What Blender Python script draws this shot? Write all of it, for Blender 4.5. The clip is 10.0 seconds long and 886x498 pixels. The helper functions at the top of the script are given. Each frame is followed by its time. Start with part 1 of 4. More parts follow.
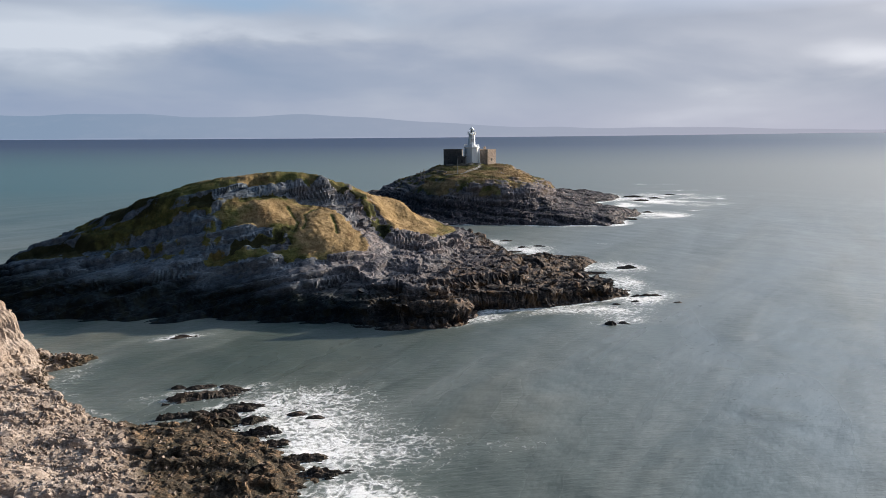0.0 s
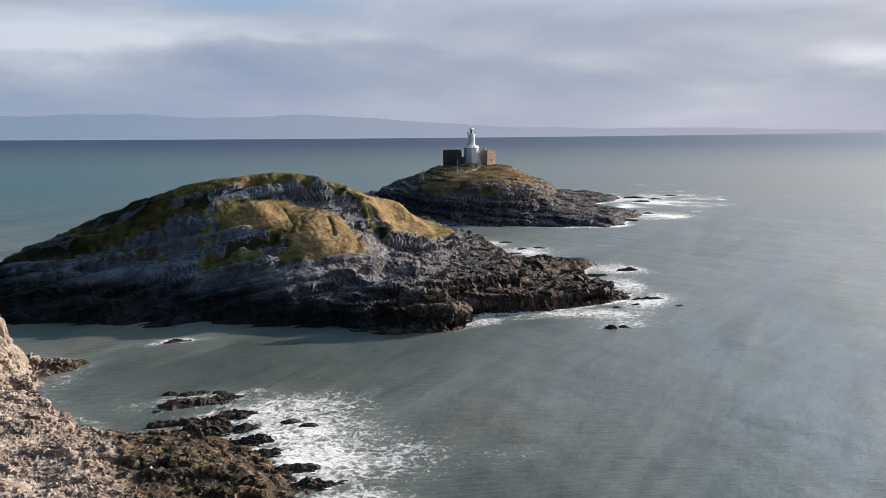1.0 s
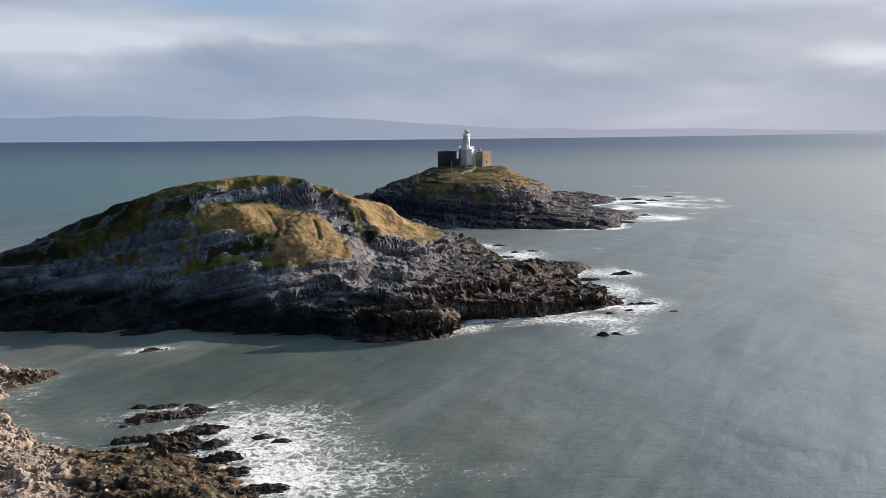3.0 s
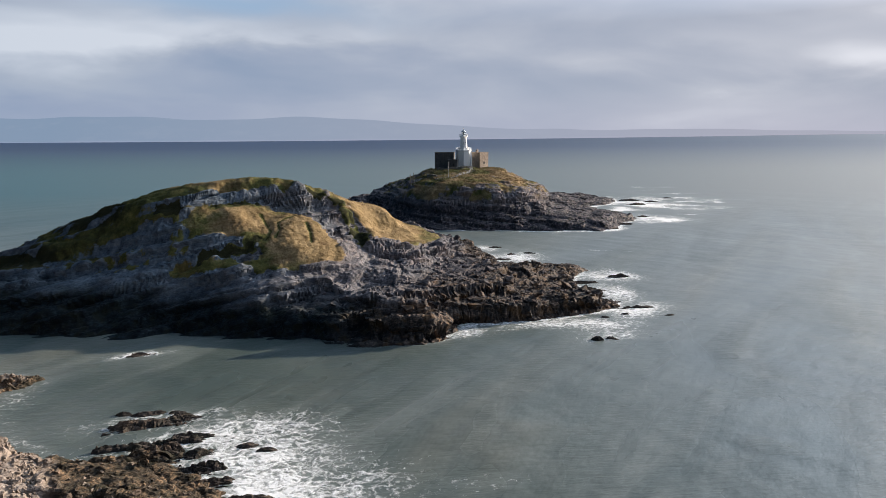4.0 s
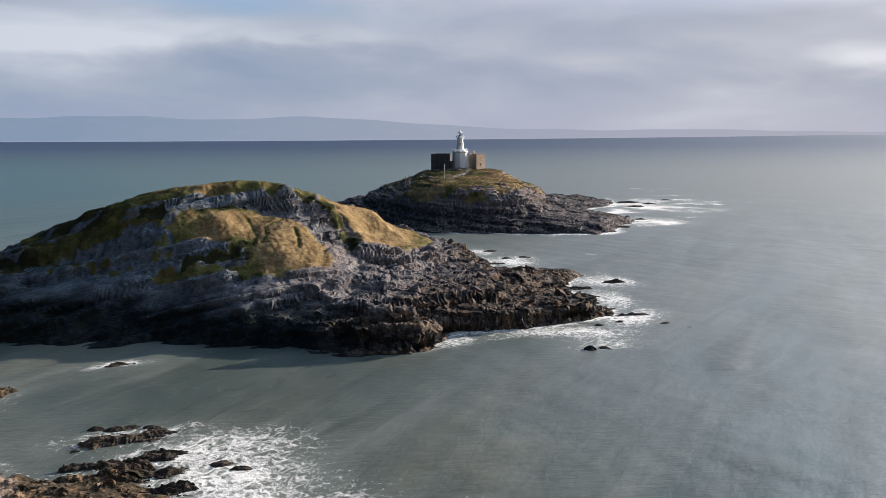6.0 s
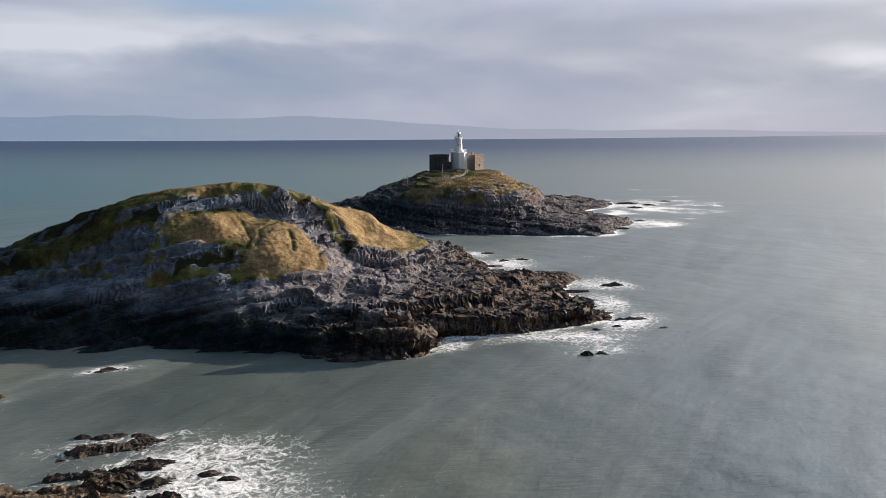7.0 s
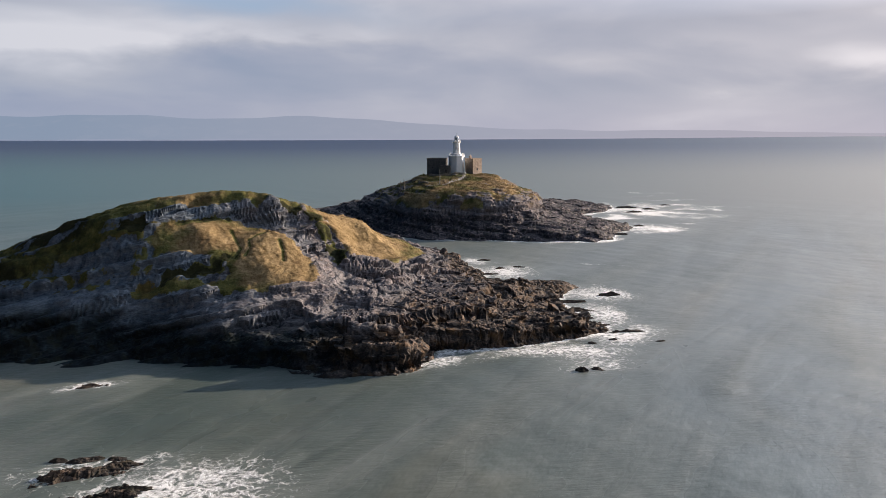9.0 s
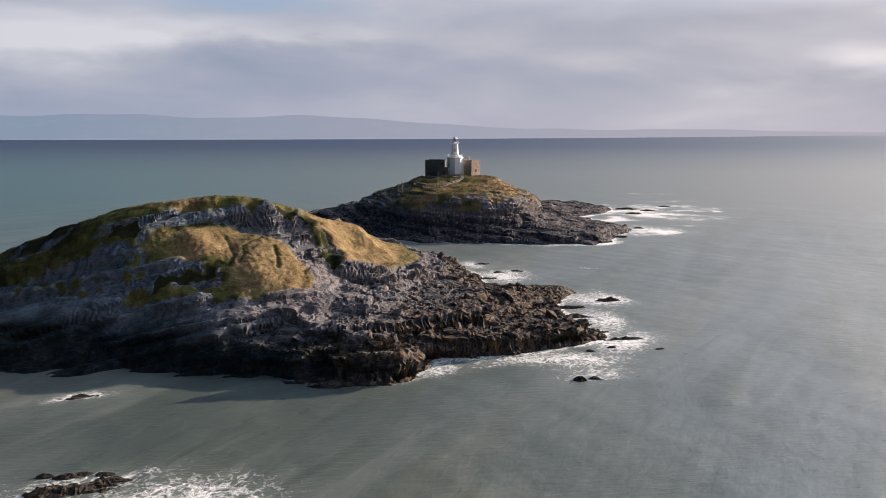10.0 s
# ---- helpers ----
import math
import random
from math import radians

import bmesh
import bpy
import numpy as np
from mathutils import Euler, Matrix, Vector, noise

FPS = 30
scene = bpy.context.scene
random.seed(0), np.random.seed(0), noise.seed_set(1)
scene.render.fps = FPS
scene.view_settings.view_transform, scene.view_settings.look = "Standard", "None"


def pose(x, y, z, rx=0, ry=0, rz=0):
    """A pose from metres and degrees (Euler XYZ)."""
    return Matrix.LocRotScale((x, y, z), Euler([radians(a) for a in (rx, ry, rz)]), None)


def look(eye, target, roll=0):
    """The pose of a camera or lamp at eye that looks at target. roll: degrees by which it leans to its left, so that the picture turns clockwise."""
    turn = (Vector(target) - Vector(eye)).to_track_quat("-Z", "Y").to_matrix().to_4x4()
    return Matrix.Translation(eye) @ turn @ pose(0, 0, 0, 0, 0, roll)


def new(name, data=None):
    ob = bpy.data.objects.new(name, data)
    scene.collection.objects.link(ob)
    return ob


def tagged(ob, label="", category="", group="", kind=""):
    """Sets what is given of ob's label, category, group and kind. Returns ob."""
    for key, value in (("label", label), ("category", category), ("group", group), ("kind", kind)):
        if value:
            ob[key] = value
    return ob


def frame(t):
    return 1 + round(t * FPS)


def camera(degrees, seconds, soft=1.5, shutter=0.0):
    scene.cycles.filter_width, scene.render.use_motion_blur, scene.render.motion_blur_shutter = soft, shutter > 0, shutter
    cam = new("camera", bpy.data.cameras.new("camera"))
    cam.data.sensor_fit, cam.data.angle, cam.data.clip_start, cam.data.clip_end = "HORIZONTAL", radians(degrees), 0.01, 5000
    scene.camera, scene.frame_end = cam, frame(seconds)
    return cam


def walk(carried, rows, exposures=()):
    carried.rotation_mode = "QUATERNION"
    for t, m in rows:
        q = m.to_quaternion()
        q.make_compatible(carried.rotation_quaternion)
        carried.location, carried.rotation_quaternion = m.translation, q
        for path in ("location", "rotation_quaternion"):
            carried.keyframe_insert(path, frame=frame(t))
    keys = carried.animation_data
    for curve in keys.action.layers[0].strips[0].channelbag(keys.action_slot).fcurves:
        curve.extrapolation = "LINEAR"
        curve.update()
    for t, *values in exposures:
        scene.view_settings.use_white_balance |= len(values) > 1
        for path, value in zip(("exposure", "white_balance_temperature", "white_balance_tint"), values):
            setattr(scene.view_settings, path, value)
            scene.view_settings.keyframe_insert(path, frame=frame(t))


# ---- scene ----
cam = camera(66.0, 10.0, soft=0.9)
PATH = [
    (0, (-4.053, -9.445, 34.166), (-4.056, -7.473, 33.833), -0.2),
    (0.5, (-3.899, -8.476, 34.159), (-3.902, -6.504, 33.826), -0.3),
    (1, (-3.635, -7.503, 34.257), (-3.639, -5.531, 33.925), -0.2),
    (1.5, (-3.248, -6.475, 34.23), (-3.252, -4.503, 33.899), -0.2),
    (2, (-2.614, -5.634, 34.247), (-2.618, -3.661, 33.917), -0.3),
    (2.5, (-1.939, -4.602, 34.178), (-1.943, -2.63, 33.849), -0.3),
    (4, (-0.022, -1.947, 34.418), (-0.025, 0.026, 34.091), -0.3),
    (4.5, (0.499, -1.143, 34.533), (0.495, 0.83, 34.205), -0.3),
    (5, (0.992, -0.352, 34.702), (0.988, 1.621, 34.375), -0.2),
    (5.5, (1.476, 0.465, 34.874), (1.472, 2.438, 34.547), -0.2),
    (7, (2.716, 2.821, 35.47), (2.712, 4.794, 35.142), -0.1),
    (7.5, (3.079, 3.506, 35.813), (3.074, 5.479, 35.485), -0.0),
    (8, (3.509, 4.192, 36.19), (3.504, 6.165, 35.861), -0.0),
    (8.5, (3.921, 5.008, 36.652), (3.915, 6.981, 36.324), -0.0),
    (9, (4.183, 5.817, 37.06), (4.177, 7.789, 36.732), 0.0),
    (9.5, (4.404, 6.608, 37.549), (4.399, 8.581, 37.22), 0.0),
    (10, (4.763, 7.629, 38.158), (4.758, 9.602, 37.827), -0.0),
]
walk(cam, [(t, look(eye, target, roll)) for t, eye, target, roll in PATH],
     [(0, 0.88, 6050, 10), (5.5, 0.88, 6100, 11), (7.5, 0.88, 6300, 13), (10, 0.88, 6500, 16)])


# ---- world, sun ----
SUN_ELEV, SUN_AZ = 15.0, 30.5       # height over the horizon; degrees from +x towards +y
sun_dir = Vector((math.cos(radians(SUN_ELEV)) * math.cos(radians(SUN_AZ)),
                  math.cos(radians(SUN_ELEV)) * math.sin(radians(SUN_AZ)),
                  math.sin(radians(SUN_ELEV))))
sun_data = bpy.data.lights.new("sun", "SUN")
sun_data.energy, sun_data.angle, sun_data.color = 5.0, radians(0.6), (1.0, 0.80, 0.58)
sun = new("sun", sun_data)
sun.matrix_world = look(sun_dir * 400, (0, 0, 0))


class Nodes:
    """A small helper to wire shader nodes."""

    def __init__(self, tree):
        self.tree = tree
        tree.nodes.clear()

    def add(self, kind, inputs=None, **props):
        n = self.tree.nodes.new(kind)
        for key, value in props.items():
            setattr(n, key, value)
        for key, value in (inputs or {}).items():
            self.plug(n, key, value)
        return n

    def plug(self, n, key, value):
        if isinstance(value, bpy.types.NodeSocket):
            self.tree.links.new(value, n.inputs[key])
        else:
            n.inputs[key].default_value = value

    def math(self, op, a, b=0.0, c=0.0, clamp=False):
        n = self.add("ShaderNodeMath", {0: a, 1: b, 2: c}, operation=op)
        n.use_clamp = clamp
        return n.outputs[0]

    def mix(self, f, a, b):
        n = self.add("ShaderNodeMix", data_type="RGBA")
        self.plug(n, 0, f)
        self.plug(n, 6, a)
        self.plug(n, 7, b)
        return n.outputs[2]

    def mix_value(self, f, a, b):
        n = self.add("ShaderNodeMix", data_type="FLOAT")
        self.plug(n, 0, f)
        self.plug(n, 2, a)
        self.plug(n, 3, b)
        return n.outputs[0]

    def noise(self, vec, scale, detail=4.0, rough=0.55, distort=0.0):
        n = self.add("ShaderNodeTexNoise", {"Vector": vec, "Scale": scale, "Detail": detail, "Roughness": rough, "Distortion": distort})
        return n.outputs["Fac"]

    def ramp(self, f, stops, interp="LINEAR"):
        n = self.add("ShaderNodeValToRGB", {"Fac": f})
        n.color_ramp.interpolation = interp
        el = n.color_ramp.elements
        while len(el) < len(stops):
            el.new(0.5)
        for e, (p, c) in zip(el, stops):
            e.position, e.color = p, (*c, 1.0) if len(c) == 3 else c
        return n.outputs["Color"]

    def remap(self, v, a, b, c=0.0, d=1.0):
        return self.add("ShaderNodeMapRange", {"Value": v, "From Min": a, "From Max": b, "To Min": c, "To Max": d}, clamp=True).outputs[0]

    def scaled(self, vec, sx, sy, sz, rz=0.0, loc=(0, 0, 0)):
        """Stretched along x after a turn by rz degrees: with rz=-50 the grain runs 50 degrees from +x towards +y."""
        if rz:
            vec = self.add("ShaderNodeMapping", {"Vector": vec, "Rotation": (0, 0, radians(rz))}).outputs[0]
        return self.add("ShaderNodeMapping", {"Vector": vec, "Scale": (sx, sy, sz), "Location": loc}).outputs[0]


CLOUD_BANKS = [  # bearing, height, half width, half height, lighter or darker
    (-0.60, 0.140, 0.22, 0.035, 0.15), (-0.36, 0.150, 0.16, 0.020, 0.12), (-0.12, 0.138, 0.13, 0.015, 0.07), (0.60, 0.105, 0.13, 0.026, 0.22), (0.38, 0.135, 0.09, 0.012, 0.06),
    (-0.60, 0.100, 0.16, 0.060, 0.07), (-0.32, 0.105, 0.20, 0.030, -0.08), (-0.12, 0.185, 0.16, 0.020, -0.02), (0.20, 0.150, 0.26, 0.035, -0.01), (0.28, 0.065, 0.14, 0.025, -0.09), (0.50, 0.06, 0.2, 0.02, -0.04),
]


def build_world():
    world = bpy.data.worlds.new("sky")
    scene.world = world
    world.use_nodes = True
    n = Nodes(world.node_tree)
    sky = n.add("ShaderNodeTexSky", sky_type="NISHITA", sun_disc=False)
    sky.sun_elevation, sky.sun_rotation = radians(SUN_ELEV), radians(90 - SUN_AZ)
    sky_dim = n.add("ShaderNodeVectorMath", {0: sky.outputs[0], "Scale": 0.02}, operation="SCALE").outputs[0]
    d = n.add("ShaderNodeTexCoord").outputs["Generated"]
    xyz = n.add("ShaderNodeSeparateXYZ", {0: d})
    x, z = xyz.outputs[0], xyz.outputs[2]
    big = n.noise(n.scaled(d, 1.3, 1.3, 5.0, loc=(0.35, 0.2, 0.05)), 1.7, 4.0, 0.5, 0.3)
    fine = n.noise(n.scaled(d, 3.0, 3.0, 9.0, loc=(1.7, 0.4, 0.0)), 2.0, 5.0, 0.5, 0.3)
    v = n.math("ADD", n.math("MULTIPLY_ADD", big, 0.55, 0.10), n.math("MULTIPLY", fine, 0.25))
    # broad cloud banks ahead, by bearing (u) and height (h)
    ahead = n.math("MAXIMUM", xyz.outputs[1], 0.05)
    wob = n.math("MULTIPLY", n.math("SUBTRACT", fine, 0.5), 0.07)
    u = n.math("ADD", n.math("DIVIDE", x, ahead), n.math("MULTIPLY", n.math("SUBTRACT", big, 0.5), 0.2))
    h = n.math("ADD", n.math("DIVIDE", z, ahead), wob)
    for cu, ch, ru, rh, k in CLOUD_BANKS:
        du = n.math("DIVIDE", n.math("SUBTRACT", u, cu), ru)
        dh = n.math("DIVIDE", n.math("SUBTRACT", h, ch), rh)
        q = n.math("ADD", n.math("MULTIPLY", du, du), n.math("MULTIPLY", dh, dh))
        v = n.math("MULTIPLY_ADD", n.math("EXPONENT", n.math("MULTIPLY", q, -1.0)), k, v)
    # the sky is paler and pinker towards the sun
    side = n.remap(x, -0.6, 0.6)
    cool = n.ramp(v, [(0.34, (0.235, 0.315, 0.435)), (0.45, (0.305, 0.365, 0.47)), (0.55, (0.405, 0.45, 0.52)), (0.68, (0.63, 0.66, 0.70))])
    warm = n.ramp(v, [(0.34, (0.42, 0.435, 0.485)), (0.45, (0.49, 0.495, 0.535)), (0.55, (0.57, 0.565, 0.595)), (0.68, (0.80, 0.78, 0.785))])
    cloud = n.mix(side, cool, warm)
    # a rift of clear blue between the clouds
    du = n.math("DIVIDE", n.math("SUBTRACT", u, -0.28), 0.17)
    dh = n.math("DIVIDE", n.math("SUBTRACT", h, n.math("MULTIPLY_ADD", u, -0.06, 0.170)), 0.022)
    rift = n.math("EXPONENT", n.math("MULTIPLY", n.math("ADD", n.math("MULTIPLY", du, du), n.math("MULTIPLY", dh, dh)), -1.0))
    cloud = n.mix(n.math("MULTIPLY", rift, 0.9), cloud, (0.33, 0.45, 0.59, 1))
    # pale haze along the horizon
    low = n.remap(z, 0.0, 0.06, 0.6, 0.0)
    cloud = n.mix(low, cloud, n.mix(side, (0.37, 0.41, 0.51, 1), (0.52, 0.49, 0.55, 1)))
    # clearer, deeper sky overhead; brighter veil round the sun
    colour = n.mix(n.remap(z, 0.20, 0.45, 0.0, 0.92), cloud, n.mix(0.7, sky_dim, (0.006, 0.066, 0.165, 1)))
    near_sun = n.add("ShaderNodeVectorMath", {0: d, 1: tuple(sun_dir)}, operation="DOT_PRODUCT").outputs["Value"]
    # and darker away from it
    away = n.add("ShaderNodeVectorMath", {0: d, 1: (sun_dir.x, sun_dir.y, 0.0)}, operation="DOT_PRODUCT").outputs["Value"]
    dim = n.remap(away, -0.55, -0.06)
    colour = n.mix(dim, n.mix(0.8, sky_dim, (0.002, 0.034, 0.084, 1)), colour)
    veil = n.math("POWER", n.math("MAXIMUM", near_sun, 0.0), 5.0)
    veil = n.math("MULTIPLY", veil, n.remap(z, 0.15, 0.36))
    colour = n.mix(n.math("MULTIPLY", veil, 0.9), colour, (4.15, 4.58, 5.15, 1))
    bg = n.add("ShaderNodeBackground", {"Color": colour, "Strength": 0.545})
    n.add("ShaderNodeOutputWorld", {"Surface": bg.outputs[0]})


build_world()

# ---- materials ----


def material(name):
    m = bpy.data.materials.new(name)
    m.use_nodes = True
    n = Nodes(m.node_tree)
    pos = n.add("ShaderNodeNewGeometry").outputs["Position"]
    return m, n, pos


def finish(n, colour, rough, height=None, strength=0.5, dist=0.1, **extra):
    ins = {"Base Color": colour, "Roughness": rough}
    ins.update(extra)
    p = n.add("ShaderNodeBsdfPrincipled", ins)
    if height is not None:
        b = n.add("ShaderNodeBump", {"Height": height, "Strength": strength, "Distance": dist})
        n.plug(p, "Normal", b.outputs[0])
    n.add("ShaderNodeOutputMaterial", {"Surface": p.outputs[0]})
    return p


def turf_colour(n, pos):
    """Green turf, bleached grass and brown bracken."""
    dry = n.add("ShaderNodeAttribute", attribute_name="dry_grass").outputs["Fac"]
    t = n.math("ADD", n.math("MULTIPLY", n.noise(pos, 0.4, 6.0, 0.7), 0.68), n.math("MULTIPLY", n.noise(pos, 2.6, 3.0, 0.7), 0.32))
    green = n.ramp(t, [(0.3, (0.030, 0.035, 0.013)), (0.49, (0.085, 0.088, 0.028)), (0.67, (0.20, 0.18, 0.06))])
    gold = n.ramp(t, [(0.34, (0.105, 0.074, 0.034)), (0.49, (0.235, 0.166, 0.082)), (0.64, (0.38, 0.28, 0.15))])
    d = n.remap(n.math("ADD", dry, n.math("MULTIPLY", n.math("SUBTRACT", n.noise(pos, 0.25, 4.0), 0.5), 1.2)), 0.3, 0.7)
    turf = n.mix(d, green, gold)
    # dark bushes, and shade painted in the same colour
    scrub_shade = n.remap(n.math("ADD", dry, n.math("MULTIPLY", n.math("SUBTRACT", n.noise(pos, 0.6, 4.0), 0.5), 0.8)), -0.55, -0.25, 1.0, 0.0)
    bracken = n.math("MULTIPLY", n.remap(n.noise(pos, 0.16, 5.0, 0.65), 0.52, 0.66, 0.0, 0.75), n.remap(dry, -0.1, 0.4))
    turf = n.mix(bracken, turf, n.mix(t, (0.05, 0.032, 0.015, 1), (0.24, 0.15, 0.075, 1)))
    turf = n.mix(scrub_shade, turf, n.mix(t, (0.010, 0.013, 0.007, 1), (0.05, 0.05, 0.022, 1)))
    return turf


def rock_material(name, pale, mid, dark, wet_top, wet_soft, grass=True, weed_tone=(1.0, 1.0, 1.0), grain=1.0, rusty=1.0, sunlit_from=None):
    """Weathered limestone, blackened by weed and water near the sea, with turf where the attribute 'grass' says so."""
    m, n, pos = material(name)
    z = n.add("ShaderNodeSeparateXYZ", {0: pos}).outputs[2]
    n1 = n.noise(pos, 0.09, 5.0, 0.6)
    n2 = n.noise(pos, 0.7, 6.0, 0.65)
    n3 = n.noise(n.scaled(pos, 1.0, 1.0, 4.0), 1.6, 6.0, 0.7)
    v = n.math("ADD", n.math("MULTIPLY", n2, 0.55), n.math("MULTIPLY", n3, 0.45))
    rock = n.ramp(v, [(0.34, dark), (0.46, mid), (0.60, pale), (0.72, tuple(min(0.6, c * 1.25) for c in pale))])
    rust = n.math("MULTIPLY", n.remap(n.noise(pos, 0.22, 5.0, 0.6), 0.42, 0.66), n.remap(z, 6.5, 13.0, 0.35 * rusty, 0.72 * rusty))
    rock = n.mix(rust, rock, n.mix(n2, (0.10, 0.065, 0.04, 1), (0.30, 0.21, 0.14, 1)))
    # weed and black lichen under the splash line
    level = n.math("ADD", z, n.math("MULTIPLY", n.math("SUBTRACT", n1, 0.5), -6.0))
    level = n.math("ADD", level, n.math("MULTIPLY", n.math("SUBTRACT", n2, 0.5), -4.0))
    shore = n.add("ShaderNodeAttribute", attribute_name="dry_line").outputs["Fac"]
    wet = n.remap(n.math("SUBTRACT", level, shore), wet_top - wet_soft, wet_top + wet_soft, 1.0, 0.0)
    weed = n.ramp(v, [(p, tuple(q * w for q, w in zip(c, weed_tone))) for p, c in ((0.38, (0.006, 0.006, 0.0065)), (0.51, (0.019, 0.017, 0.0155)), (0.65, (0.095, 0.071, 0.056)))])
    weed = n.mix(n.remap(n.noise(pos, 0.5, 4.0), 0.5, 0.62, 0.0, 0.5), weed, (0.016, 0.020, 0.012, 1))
    if sunlit_from:                             # browner weed towards the open sea; its brightness and the stone's warmth are painted sunlight
        east = n.remap(n.math("ADD", n.add("ShaderNodeSeparateXYZ", {0: pos}).outputs[0], n.math("MULTIPLY", n1, 20.0)), *sunlit_from)
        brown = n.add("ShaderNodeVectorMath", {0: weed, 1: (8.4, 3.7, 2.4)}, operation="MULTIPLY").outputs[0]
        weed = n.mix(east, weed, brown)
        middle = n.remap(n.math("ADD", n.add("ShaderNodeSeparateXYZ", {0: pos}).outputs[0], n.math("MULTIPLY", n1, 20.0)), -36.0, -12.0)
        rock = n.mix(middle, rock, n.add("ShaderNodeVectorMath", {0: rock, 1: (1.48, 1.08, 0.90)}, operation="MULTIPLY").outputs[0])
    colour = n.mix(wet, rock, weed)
    rough = n.math("SUBTRACT", 0.92, n.math("MULTIPLY", wet, 0.2))
    h = n.math("ADD", n.math("MULTIPLY", n2, 0.7), n.math("MULTIPLY", n.noise(pos, 3.0 * grain, 6.0, 0.7), 0.5))
    cracks = n.add("ShaderNodeTexVoronoi", {"Vector": n.scaled(pos, 0.7, 1.0, 1.6), "Scale": 1.1 * grain}, feature="DISTANCE_TO_EDGE").outputs["Distance"]
    h = n.math("ADD", h, n.math("MULTIPLY", n.remap(cracks, 0.0, 0.10), 0.16))
    if grass:
        g = n.add("ShaderNodeAttribute", attribute_name="grass").outputs["Fac"]
        g = n.remap(n.math("ADD", g, n.math("MULTIPLY", n.math("SUBTRACT", n.noise(pos, 1.1, 5.0, 0.65), 0.5), 1.1)), 0.38, 0.62)
        turf = turf_colour(n, pos)
        colour = n.mix(g, colour, turf)
        rough = n.math("MAXIMUM", rough, g)
    finish(n, colour, rough, h, 0.7, 0.30, **{"Specular IOR Level": 0.12})
    return m


# blue-black base tones: the cool shade of the island's flank is put into the colour
M_ISLAND = rock_material("island_rock", (0.146, 0.188, 0.232), (0.073, 0.101, 0.132), (0.014, 0.023, 0.033), 6.0, 1.4, weed_tone=(0.30, 0.66, 1.0), rusty=0.2, sunlit_from=(-9.0, 8.0))
# distance haze is painted in here: the darks of rock and weed are lifted and bluish
M_FAR = rock_material("lighthouse_rock", (0.205, 0.195, 0.205), (0.135, 0.130, 0.140), (0.075, 0.075, 0.086), 6.5, 2.0, weed_tone=(3.0, 3.2, 4.0))
M_SHORE = rock_material("shore_rock", (0.385, 0.335, 0.295), (0.255, 0.216, 0.186), (0.085, 0.070, 0.060), 2.2, 1.2, weed_tone=(3.1, 2.75, 2.1), grain=1.8)
M_REEF = rock_material("reef_rock", (0.20, 0.15, 0.115), (0.09, 0.07, 0.055), (0.035, 0.028, 0.023), 1.2, 1.0, grass=False, weed_tone=(1.8, 1.8, 1.8))


